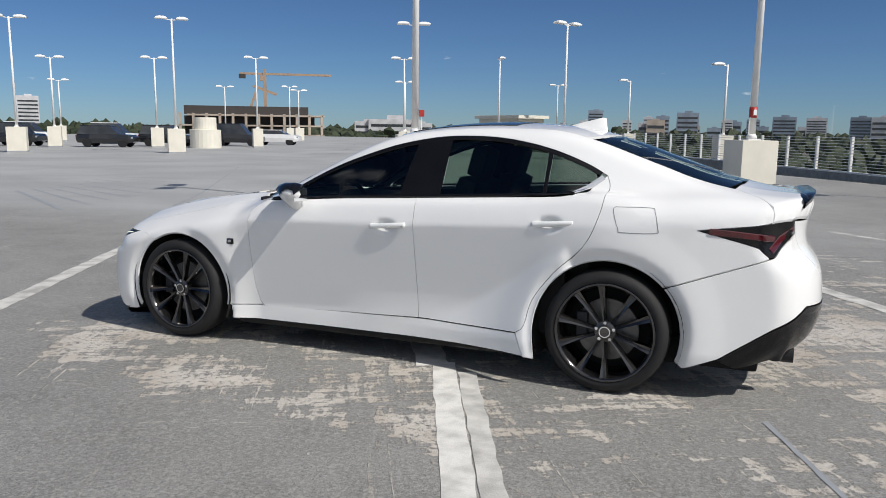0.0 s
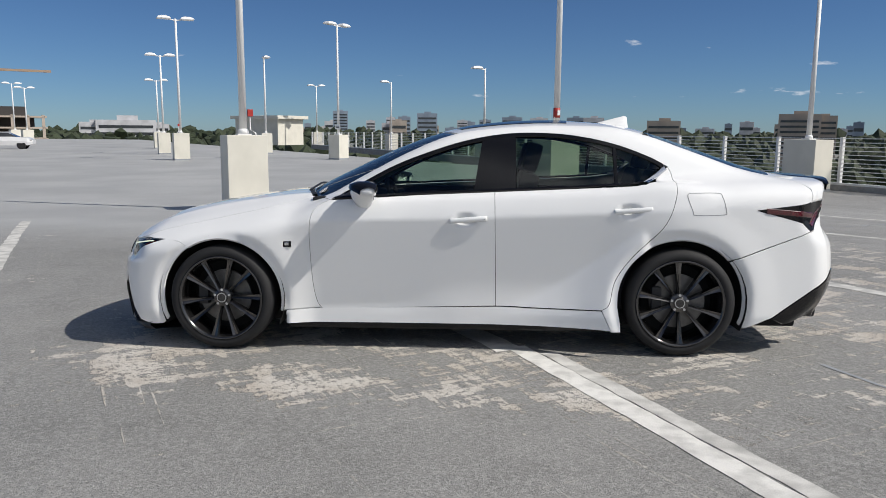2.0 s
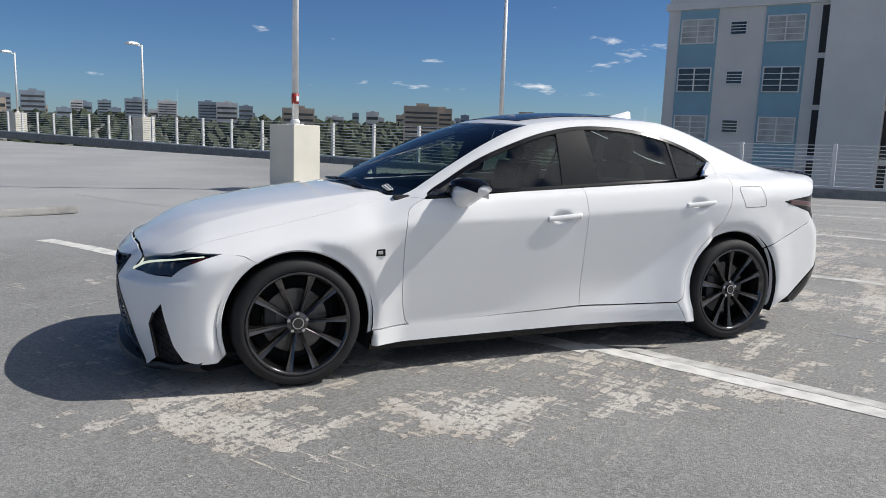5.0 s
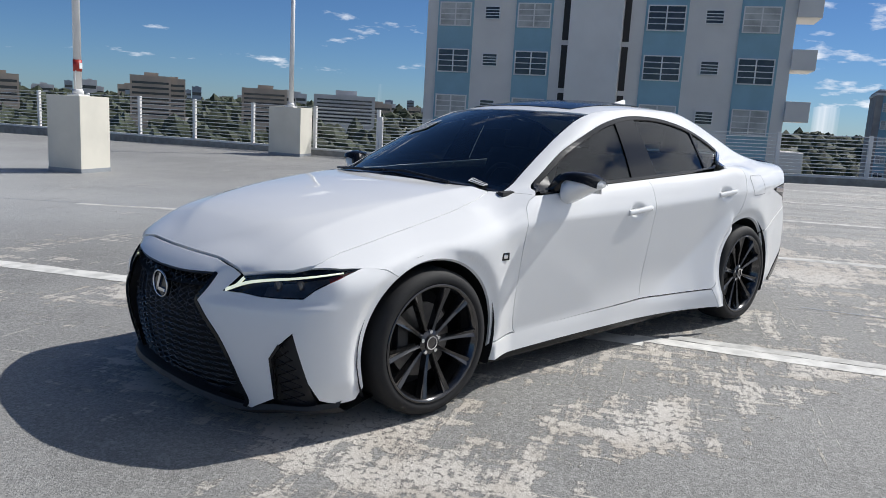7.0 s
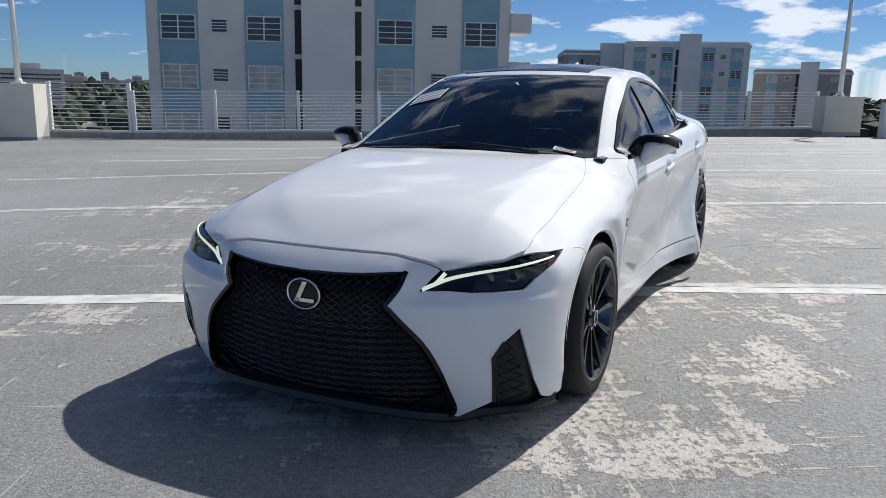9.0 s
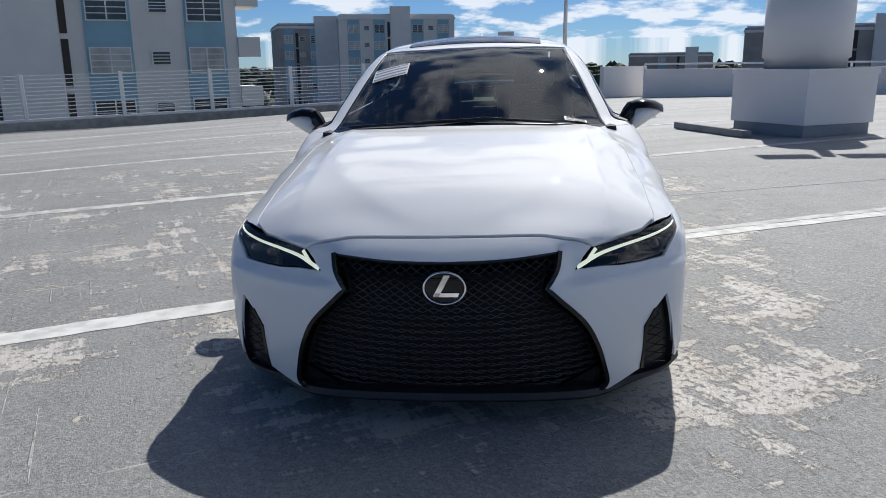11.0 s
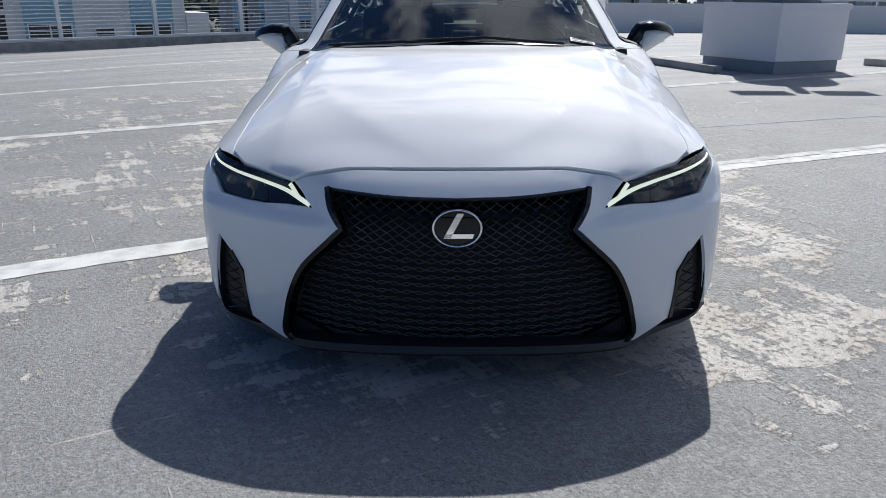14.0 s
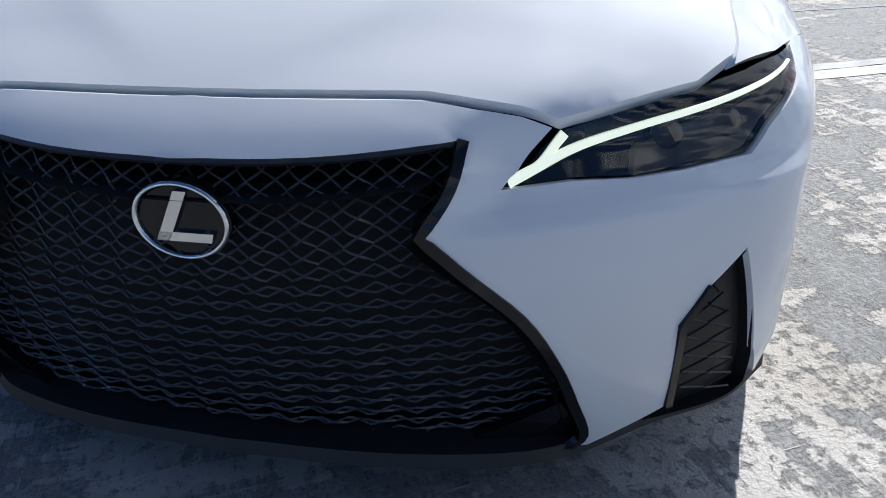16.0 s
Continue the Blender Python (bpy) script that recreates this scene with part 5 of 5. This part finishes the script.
bmesh.ops.recalc_face_normals(bm, faces=bm.faces)
part("bar", bm, CHROME, emblem)

# headlights
lamp = LAMP_TOP[:-1] + LAMP_LOW[:-1]
hl = pair("headlight", skin_mesh(lamp, (1, 0.9, 0.25), h=0.02, lift=-0.03, skirt=-0.026, inset=0.003), GLOSS_BLACK, car, "dark smoked headlight with a white light strip")
lens = skin_mesh(lamp, (1, 0.9, 0.25), h=0.02, lift=-0.002, skirt=0.0, inset=0.003)
lens2 = flipped(lens)
part("lens", lens, LENS, hl[0])
part("lens", lens2, LENS, hl[1])
drl_line = rounded([(2.160, 0.468, 0.580), (2.112, 0.545, 0.614), (2.065, 0.62, 0.632), (1.99, 0.72, 0.649), (1.91, 0.79, 0.663), (1.83, 0.832, 0.674)], 6)
drl_line = [cast([np.array(p) + np.array((0.25, 0.2, 0.06))], (-0.25, -0.2, -0.06), 0.6, 60)[0] for p in drl_line]
drl2 = [cast([np.array(p) + np.array((0.25, 0.2, 0.06))], (-0.25, -0.2, -0.06), 0.6, 60)[0] for p in rounded([(2.160, 0.472, 0.583), (2.14, 0.512, 0.602), (2.112, 0.538, 0.636)], 4)]
LAMP_INNER = [(1.82, 0.845, 0.668), (1.87, 0.845, 0.658), (1.96, 0.81, 0.620), (2.0, 0.785, 0.590), (2.06, 0.70, 0.583), (2.10, 0.635, 0.582), (2.07, 0.63, 0.612), (1.98, 0.74, 0.636), (1.9, 0.80, 0.650)]
for s, host in ((1, hl[0]), (-1, hl[1])):
    for line, w_ in ((drl_line, np.linspace(0.016, 0.006, len(drl_line))), (drl2, np.linspace(0.011, 0.015, len(drl2)))):
        b = ribbon(line, w_, -0.004, False, 0.004)
        if s < 0:
            b = flipped(b)
        part("light_strip", b, DAYLIGHT, host, "glowing white light strip")
    bowl = skin_mesh(LAMP_INNER, (1, 0.9, 0.25), h=0.02, lift=-0.016, skirt=0.01)
    part("reflector_bowl", bowl if s > 0 else flipped(bowl), LAMP_BOWL, host, "grey-brown lamp reflector behind the lens")
    for py, px, pz in ((0.66, 2.035, 0.612), (0.74, 1.985, 0.618)):
        bm = bmesh.new()
        add_lathe(bm, [(0.022, -0.01), (0.022, 0.004), (0.015, 0.010)], 16, Matrix.Translation((px - 0.012, s * py, pz)) @ Matrix.Rotation(radians(90), 4, "Y"))
        part("projector", bm, LAMP_BOWL, host)
    am = [cast([np.array(p) + np.array((0.1, 0.3, 0.05))], (-0.1, -0.3, -0.05), 0.6, 60)[0] for p in ((1.79, 0.845, 0.672), (1.85, 0.84, 0.662), (1.90, 0.835, 0.65))]
    b = ribbon(am, 0.026, -0.006, False, 0.003)
    part("reflector", b if s > 0 else flipped(b), AMBER, host, "amber side reflector")

# rear bumper, lamps, diffuser
rb = list(S([(-1.725, 0.592)])) + [(-2.17, 0.79, 0.748), (-2.195, 0.775, 0.758), (-2.26, 0.73, 0.835)] + list(RE([(0.63, 0.868), (0.58, 0.798), (0.5, 0.698), (0.45, 0.652), (0.0, 0.642), (0.0, 0.50), (0.45, 0.50), (0.66, 0.51)]))
rb += list(S([(-2.20, 0.40), (-1.96, 0.235), (-1.79, 0.17)])) + list(S([(-1.40 - 0.378 * math.cos(radians(a)), 0.33 + 0.378 * math.sin(radians(a))) for a in range(-20, 43, 4)]))
part("rear_bumper", joined(skin_mesh(rb, (-0.6, 1, 0), h=0.02, skirt=0.010, keep_center=True)), PAINT, car)
df = list(RE([(0.0, 0.495), (0.45, 0.495), (0.66, 0.505)])) + list(S([(-2.20, 0.395), (-1.96, 0.23), (-2.04, 0.19), (-2.2, 0.23)])) + list(RE([(0.45, 0.23), (0.0, 0.23)]))
part("diffuser", joined(skin_mesh(df, (-1, 0.7, 0), h=0.025, lift=0.004, keep_center=True)), GLOSS_BLACK, car, "gloss black rear diffuser")
pair("exhaust_tip", lathe([(0.045, 0.0), (0.045, 0.12), (0.037, 0.12), (0.037, 0.02)], 20, Matrix.Translation((-2.20, 0.52, 0.225)) @ Matrix.Rotation(radians(-90), 4, "Y")), SATIN_BLACK, car)
tl = list(S([(-1.832, 0.884)])) + [(-2.03, 0.848, 0.833), (-2.122, 0.821, 0.807), (-2.17, 0.79, 0.756), (-2.195, 0.775, 0.762), (-2.26, 0.73, 0.838), (-2.325, 0.685, 0.905), (-2.338, 0.683, 0.938), (-2.26, 0.74, 0.933), (-2.185, 0.785, 0.924)] + list(S([(-2.10, 0.913)]))
tlp = pair("tail_lamp", skin_mesh(tl, (-0.8, 1, 0.1), h=0.018, lift=0.002), GLOSS_BLACK, car, "dark tail lamp with a red light blade")
red = rounded([(-1.90, 0.875, 0.880), (-2.0, 0.86, 0.872), (-2.10, 0.83, 0.862), (-2.19, 0.77, 0.850)], 5)
red = [cast([np.array(p) + np.array((-0.2, 0.3, 0.0))], (0.2, -0.3, 0.0), 0.6, 60)[0] for p in red]
for s, host in ((1, tlp[0]), (-1, tlp[1])):
    b = ribbon(red, 0.032, 0.003, False, 0.003)
    part("red_blade", b if s > 0 else flipped(b), RED_LENS, host)
red2 = [cast([np.array(p) + np.array((-0.3, 0.3, 0.0))], (0.3, -0.3, 0.0), 0.7, 60)[0] for p in ((-2.175, 0.782, 0.79), (-2.23, 0.745, 0.85), (-2.29, 0.70, 0.90))]
for s, host in ((1, tlp[0]), (-1, tlp[1])):
    b = ribbon(red2, 0.035, 0.003, False, 0.003)
    part("red_blade", b if s > 0 else flipped(b), RED_LENS, host)

# side glass, pillars and mouldings
def dlo_at(x):
    return float(np.interp(-x, [-p[0] for p in DLO_TOP], [p[1] for p in DLO_TOP]))


def belt_at(x):
    return float(np.interp(-x, [-p[0] for p in BELT], [p[1] for p in BELT]))


def pane(x0, x1, drop=0.020, rise=0.012, n=16, lean0=0.0, lean1=0.0):
    xs = [x0 + (x1 - x0) * i / n for i in range(n + 1)]
    low = [(x, belt_at(x) + rise) for x in xs]
    high = [(x + lean0 + (lean1 - lean0) * i / n, dlo_at(x + lean0 + (lean1 - lean0) * i / n) - drop) for i, x in enumerate(xs)]
    return list(S(low)) + list(S(high[::-1]))


pg = skin_mesh([np.array(p) for p in S([(0.655, 0.952), (0.50, 0.960), (0.18, 0.978), (-0.16, 0.992), (-0.215, 1.28), (-0.17, 1.29), (0.04, 1.232), (0.32, 1.128), (0.54, 1.012)])], (0, 1, 0.4), lift=-0.006, skirt=0.0)
g2 = flipped(pg)
part("window_pane", pg, SIDE_GLASS, fd_l, "dark tinted side window")
part("window_pane", g2, SIDE_GLASS, fd_r, "dark tinted side window")
pg = skin_mesh([np.array(p) for p in S([(-0.42, 1.003), (-1.01, 1.03), (-1.01, 1.258), (-0.87, 1.29), (-0.66, 1.318), (-0.42, 1.322)])], (0, 1, 0.4), lift=-0.006, skirt=0.0)
g2 = flipped(pg)
part("window_pane", pg, DARK_GLASS, rd_l, "dark tinted side window")
part("window_pane", g2, DARK_GLASS, rd_r, "dark tinted side window")
pair("quarter_window", skin_mesh([np.array(p) for p in S([(-1.035, 1.032), (-1.17, 1.042), (-1.305, 1.133), (-1.22, 1.182), (-1.035, 1.25)])], (0, 1, 0.4), lift=-0.005, skirt=0.0), DARK_GLASS, car, "small dark rear quarter window")
pair("pillar_trim", skin_mesh([np.array(p) for p in S([(-0.16, 0.99), (-0.42, 1.0), (-0.42, 1.335), (-0.21, 1.305)])], (0, 1, 0.4), lift=0.001, skirt=0.006), GLOSS_BLACK, car, "gloss black door pillar trim")
pair("quarter_divider", ribbon(S([(-1.022, 1.025), (-1.022, 1.262)]), 0.026, -0.004, False, 0.006), GLOSS_BLACK, car)
pair("window_moulding", ribbon(S([(x, z - 0.012) for x, z in DLO_TOP[2:-2]]), 0.030, -0.002, False, 0.005), GLOSS_BLACK, car)
pair("belt_moulding", ribbon(S([(x, z + 0.008) for x, z in BELT[1:]]), 0.020, 0.002, False, 0.006), GLOSS_BLACK, car)
pair("chrome_corner", ribbon(S([(-1.19, 1.04), (-1.26, 1.075), (-1.325, 1.125)]), 0.030, 0.003, False, 0.006), CHROME, car, "polished window corner trim")
pair("pillar_sail", skin_mesh([np.array(p) for p in S([(0.70, 0.945), (0.52, 0.955), (0.52, 1.035), (0.60, 0.995)])], (0, 1, 0.4), h=0.03, lift=0.002, skirt=0.006), SATIN_BLACK, car)


# door handles, fuel flap, fender badge
def handle(x, z, host, s):
    y = float(S([(x + 0.125, z)])[0][1])
    pts = rounded([(x + 0.105, y + 0.004, z - 0.008), (x + 0.07, y + 0.006, z - 0.006), (x, y + 0.009, z), (x - 0.08, y + 0.008, z + 0.006), (x - 0.118, y + 0.004, z + 0.008)], 4)
    bm = bmesh.new()
    rows = []
    for p in pts:
        w_ = 0.016
        rows.append([bm.verts.new((p[0], s * (p[1] + dy), p[2] + dz)) for dy, dz in ((-0.010, -w_), (0.004, -w_ * 0.8), (0.007, 0), (0.004, w_ * 0.8), (-0.010, w_))])
    for a, b in zip(rows, rows[1:]):
        for k in range(5):
            bm.faces.new((a[k], a[(k + 1) % 5], b[(k + 1) % 5], b[k]))
    bm.faces.new(rows[0])
    bm.faces.new(rows[-1])
    bmesh.ops.recalc_face_normals(bm, faces=bm.faces)
    part("door_handle", bm, PAINT, host, "white door handle", True)


for s, f_, r_ in ((1, fd_l, rd_l), (-1, fd_r, rd_r)):
    handle(-0.125, 0.822, f_, s)
    handle(-1.10, 0.882, r_, s)
y = float(S([(-0.26, 0.826)])[0][1])
part("key_sensor", lathe([(0.006, 0), (0.006, 0.003)], 10, Matrix.Translation((-0.225, y + 0.010, 0.828)) @ Matrix.Rotation(radians(-90), 4, "X")), GLOSS_BLACK, fd_l)
flap = S(rounded([(-1.43, 0.985), (-1.60, 0.985), (-1.625, 0.965), (-1.645, 0.88), (-1.63, 0.86), (-1.47, 0.858), (-1.45, 0.875), (-1.42, 0.965), (-1.43, 0.985)], 3)[:-1])
part("fuel_flap_gap", ribbon(flap, 0.0035, 0.001, True, 0.0005), SEAM, car)
fb = S([(0.975, 0.668)])[0]
for s in (1, -1):
    badge = part("fender_badge", box((0.975 - 0.026, s * fb[1] - 0.004, 0.650), (0.975 + 0.026, s * fb[1] + 0.004, 0.686), 0.004), GLOSS_BLACK, car, "small dark badge with a silver rim")
    part("badge_bar", box((0.975 - 0.012, s * fb[1] - 0.006, 0.660), (0.975 + 0.014, s * fb[1] + 0.006, 0.678), 0.002), CHROME, badge)


# mirrors
def mirror_unit(s):
    bm = bmesh.new()
    rows = []
    for t_, yc, w_, lo_, hi_, xs_ in ((0, 0.85, 0.045, 0.875, 0.985, 0.50), (0.2, 0.875, 0.085, 0.885, 1.035, 0.49), (0.55, 0.93, 0.10, 0.918, 1.046, 0.475), (0.85, 0.99, 0.09, 0.955, 1.034, 0.455), (1, 1.03, 0.05, 0.978, 1.012, 0.44)):
        ring = []
        for k in range(14):
            a = 2 * math.pi * k / 14
            cx_, cz_ = math.cos(a), math.sin(a)
            ring.append(bm.verts.new((xs_ + w_ * (cx_ if cx_ > 0 else 0.55 * cx_), s * yc, (lo_ + hi_) / 2 + (hi_ - lo_) / 2 * cz_)))
        rows.append(ring)
    for a, b in zip(rows, rows[1:]):
        for k in range(14):
            bm.faces.new((a[k], a[(k + 1) % 14], b[(k + 1) % 14], b[k]))
    bm.faces.new(rows[0])
    bm.faces.new(rows[-1])
    bmesh.ops.recalc_face_normals(bm, faces=bm.faces)
    host = part("side_mirror", bm, PAINT, car, "white door mirror with a gloss black top", True)
    bm = bmesh.new()
    rows = []
    for yc, w_, hi_, xs_ in ((0.855, 0.075, 1.040, 0.50), (0.885, 0.094, 1.050, 0.49), (0.93, 0.107, 1.052, 0.475), (0.99, 0.097, 1.042, 0.455), (1.034, 0.056, 1.018, 0.44)):
        rows.append([bm.verts.new((xs_ + dx * w_, s * yc, hi_ - dz)) for dx, dz in ((1.02, 0.040), (0.95, 0.015), (0.5, 0.0), (0.0, -0.002), (-0.5, 0.006), (-0.6, 0.03))])
    for a, b in zip(rows, rows[1:]):
        for k in range(5):
            bm.faces.new((a[k], a[k + 1], b[k + 1], b[k]))
    bmesh.ops.recalc_face_normals(bm, faces=bm.faces)
    part("mirror_cap", bm, GLOSS_BLACK, host, "gloss black mirror cap", True)
    part("mirror_arm", tube([(0.575, s * 0.775, 0.925), (0.56, s * 0.815, 0.950), (0.545, s * 0.845, 0.99), (0.53, s * 0.865, 1.02)], [0.026, 0.030, 0.038, 0.034], 10), GLOSS_BLACK, host)
    part("mirror_glass", box((0.418, s * 0.94 - 0.07, 0.945), (0.424, s * 0.94 + 0.07, 1.02), 0.003), CHROME, host)


mirror_unit(1)
mirror_unit(-1)


# wheels
def car_wheel(x, y, z, s, phase):
    host = part("wheel", lathe([(0.235, -0.11), (0.255, -0.118), (0.30, -0.112), (0.322, -0.085), (0.327, -0.03), (0.327, 0.03), (0.322, 0.085), (0.303, 0.110), (0.275, 0.114), (0.262, 0.106), (0.245, 0.09)], 64, Matrix.Rotation(radians(90), 4, "X"), True), RUBBER, car, "black tyre on a dark ten-spoke alloy rim", True)
    host.matrix_local = Matrix.Translation((x, y, z)) @ (Matrix.Rotation(math.pi, 4, "Z") if s > 0 else Matrix())
    turn = Matrix.Rotation(radians(90), 4, "X")
    part("rim", lathe([(0.265, 0.108), (0.259, 0.114), (0.249, 0.107), (0.240, 0.085), (0.222, 0.03), (0.215, -0.09), (0.236, -0.10), (0.246, -0.04)], 64, turn, True), RIM, host, "", True)
    part("brake_disc", lathe([(0.07, -0.01), (0.165, -0.01), (0.165, 0.012), (0.07, 0.012)], 40, turn), STEEL, host)
    part("wheel_back", lathe([(0.01, -0.06), (0.22, -0.06), (0.22, -0.052), (0.01, -0.052)], 40, turn), UNDER, host)
    spoke = bmesh.new()
    a = []
    for r, w_, out_, deep in ((0.036, 0.0105, 0.076, 0.03), (0.10, 0.0115, 0.082, 0.03), (0.18, 0.0170, 0.093, 0.03), (0.252, 0.0265, 0.106, 0.022)):
        a.append([spoke.verts.new(q) for q in ((r, -out_ + deep, -w_), (r, -out_, -w_ * 0.72), (r, -out_ + 0.007, 0), (r, -out_, w_ * 0.72), (r, -out_ + deep, w_))])
    for p, q in zip(a, a[1:]):
        for k in range(4):
            spoke.faces.new((p[k], p[k + 1], q[k + 1], q[k]))
    bmesh.ops.recalc_face_normals(spoke, faces=spoke.faces)
    first = part("spoke", spoke, RIM, host)
    for k in range(10):
        o = first if k == 0 else first.copy()
        if k:
            scene.collection.objects.link(o)
        o.matrix_local = Matrix.Rotation(radians(-phase + 72 * (k // 2) + (16 if k % 2 else -16)), 4, "Y")
    hub = part("hub", lathe([(0.058, 0.04), (0.055, 0.075), (0.036, 0.082), (0.034, 0.088)], 30, turn), RIM, host)
    part("hub_ring", lathe([(0.026, 0.088), (0.030, 0.092), (0.025, 0.092)], 24, turn, True), CHROME, hub)
    nut = part("wheel_nut", lathe([(0.009, 0.07), (0.009, 0.084)], 6, turn), CHROME, hub)
    for k in range(5):
        o = nut if k == 0 else nut.copy()
        if k:
            scene.collection.objects.link(o)
        o.matrix_local = Matrix.Rotation(radians(72 * k + 54), 4, "Y") @ Matrix.Translation((0.048, 0, 0))
    part("brake_caliper", box((-0.16, -0.05, -0.05), (-0.10, 0.02, 0.09), 0.012), SATIN_BLACK, host)


for (wx, wz), phase in zip(WHEELS, (58, 39)):
    for s in (1, -1):
        car_wheel(wx, s * 0.795, 0.327, s, phase)

# dark inside: floor, wheel wells, engine bay, doors' inner faces, dash, seats
bm = bmesh.new()
add_box(bm, (-2.15, -0.70, 0.15), (2.05, 0.70, 0.30), 0.03)
add_box(bm, (-1.0, -0.73, 0.15), (1.0, 0.73, 0.24), 0.02)
add_box(bm, (0.85, -0.60, 0.25), (2.02, 0.60, 0.60), 0.03)
add_box(bm, (-2.2, -0.66, 0.25), (-1.25, 0.66, 0.90), 0.05)
part("underbody", bm, UNDER, car, "black underbody")
for wx, wz in WHEELS:
    for s in (1, -1):
        bm = bmesh.new()
        m = Matrix.Translation((wx, s * 0.74, 0.327)) @ Matrix.Rotation(radians(90), 4, "X")
        rows = []
        for w_, zz in ((0.395, -0.14), (0.395, 0.14)):
            rows.append([bm.verts.new(m @ Vector((w_ * math.cos(radians(a)), w_ * math.sin(radians(a)), zz))) for a in range(-25, 206, 10)])
        for k in range(len(rows[0]) - 1):
            bm.faces.new((rows[0][k], rows[0][k + 1], rows[1][k + 1], rows[1][k]))
        inner = [bm.verts.new(m @ Vector((0.395 * math.cos(radians(a)), 0.395 * math.sin(radians(a)), 0.14 * s))) for a in range(-25, 206, 10)]
        bm.faces.new(inner)
        part("wheel_well", bm, UNDER, car)
for s in (1, -1):
    part("door_card", box((-1.15, s * 0.72 - 0.03, 0.25), (0.85, s * 0.72 + 0.03, 0.95), 0.03), INTERIOR, car)
bm = bmesh.new()
add_box(bm, (0.42, -0.70, 0.60), (0.95, 0.70, 0.93), 0.06)
add_box(bm, (-0.35, -0.14, 0.30), (0.5, 0.14, 0.62), 0.04)
part("dashboard", bm, INTERIOR, car, "black dashboard and console")
steer = Matrix.Translation((0.36, 0.36, 0.88)) @ Matrix.Rotation(radians(-68), 4, "Y")
bm = bmesh.new()
ring = [steer @ Vector((0.18 * math.cos(2 * math.pi * k / 28), 0.18 * math.sin(2 * math.pi * k / 28), 0)) for k in range(29)]
add_tube(bm, ring, 0.015, 8, False)
add_box(bm, (-0.06, -0.06, -0.02), (0.06, 0.06, 0.02), 0.015, steer)
add_box(bm, (-0.015, -0.17, -0.01), (0.015, 0.17, 0.01), 0, steer)
part("steering_wheel", bm, INTERIOR, car, "black steering wheel", False)


def seat(x, y, w_, host_label):
    bm = bmesh.new()
    add_box(bm, (x - 0.25, y - w_ / 2, 0.42), (x + 0.27, y + w_ / 2, 0.58), 0.05)
    add_box(bm, (-0.06, -w_ / 2, 0.0), (0.07, w_ / 2, 0.60), 0.05, Matrix.Translation((x - 0.24, y, 0.52)) @ Matrix.Rotation(radians(-18), 4, "Y"))
    st = part("seat", bm, INTERIOR, car, host_label)
    part("headrest", box((-0.05, -0.13, 0.60), (0.05, 0.13, 0.79), 0.04, Matrix.Translation((x - 0.24, y, 0.52)) @ Matrix.Rotation(radians(-16), 4, "Y")), INTERIOR, st)


seat(-0.10, 0.37, 0.50, "black front seat")
seat(-0.10, -0.37, 0.50, "black front seat")
seat(-0.95, 0.36, 0.56, "black rear seat")
seat(-0.95, -0.36, 0.56, "black rear seat")
part("parcel_shelf", box((-1.75, -0.58, 0.94), (-1.15, 0.58, 0.98), 0.02), INTERIOR, car)
bm = box((0.10, -0.11, 1.235), (0.125, 0.11, 1.295), 0.01)
part("rear_view_mirror", bm, INTERIOR, car)
part("headliner", skin_mesh([np.array(p) for p in T([(0.02, -0.45), (0.02, 0.45), (-1.15, 0.45), (-1.15, -0.45)])], (0, 0, 1), h=0.08, lift=-0.045, skirt=0.0), INTERIOR, car)
# wipers, cowl, stickers
part("cowl", ribbon(T(rounded([(0.868, -0.58), (0.888, -0.525), (0.945, -0.3), (0.968, 0.0), (0.945, 0.3), (0.888, 0.525), (0.868, 0.58)], 4)), 0.075, -0.012, False, 0.004), SATIN_BLACK, car)
part("wiper", tube([q + np.array((0, 0, 0.012)) for q in T([(0.93, 0.45), (0.93, 0.1), (0.95, -0.25)])], 0.007, 6), SATIN_BLACK, car)
part("wiper", tube([q + np.array((0, 0, 0.014)) for q in T([(0.95, -0.05), (0.93, -0.35), (0.87, -0.60)])], 0.007, 6), SATIN_BLACK, car)


def sticker(x0, x1, y0, y1, rows_, ink):
    lab = part("paper_label", skin_mesh([np.array(p) for p in T([(x0, y0), (x0, y1), (x1, y1), (x1, y0)])], (0.6, 0, 1), h=0.04, lift=0.002, skirt=0.0, inset=0.0), PAPER if not ink else LABEL_WHITE, car, "white printed paper label on the glass")
    for i in range(rows_):
        f0, f1 = (i + 0.28) / rows_, (i + 0.72) / rows_
        xa, xb = x0 + (x1 - x0) * f0, x0 + (x1 - x0) * f1
        part("print_bar", skin_mesh([np.array(p) for p in T([(xa, y0 + 0.008), (xa, y1 - 0.008), (xb, y1 - 0.008), (xb, y0 + 0.008)])], (0.6, 0, 1), h=0.03, lift=0.0035, skirt=0.0, inset=0.0), GREY_INK if not ink else TOWER_A, lab)


LABEL_WHITE = PAPER
sticker(0.80, 0.835, 0.49, 0.60, 2, False)
sticker(0.25, 0.39, -0.555, -0.355, 4, True)
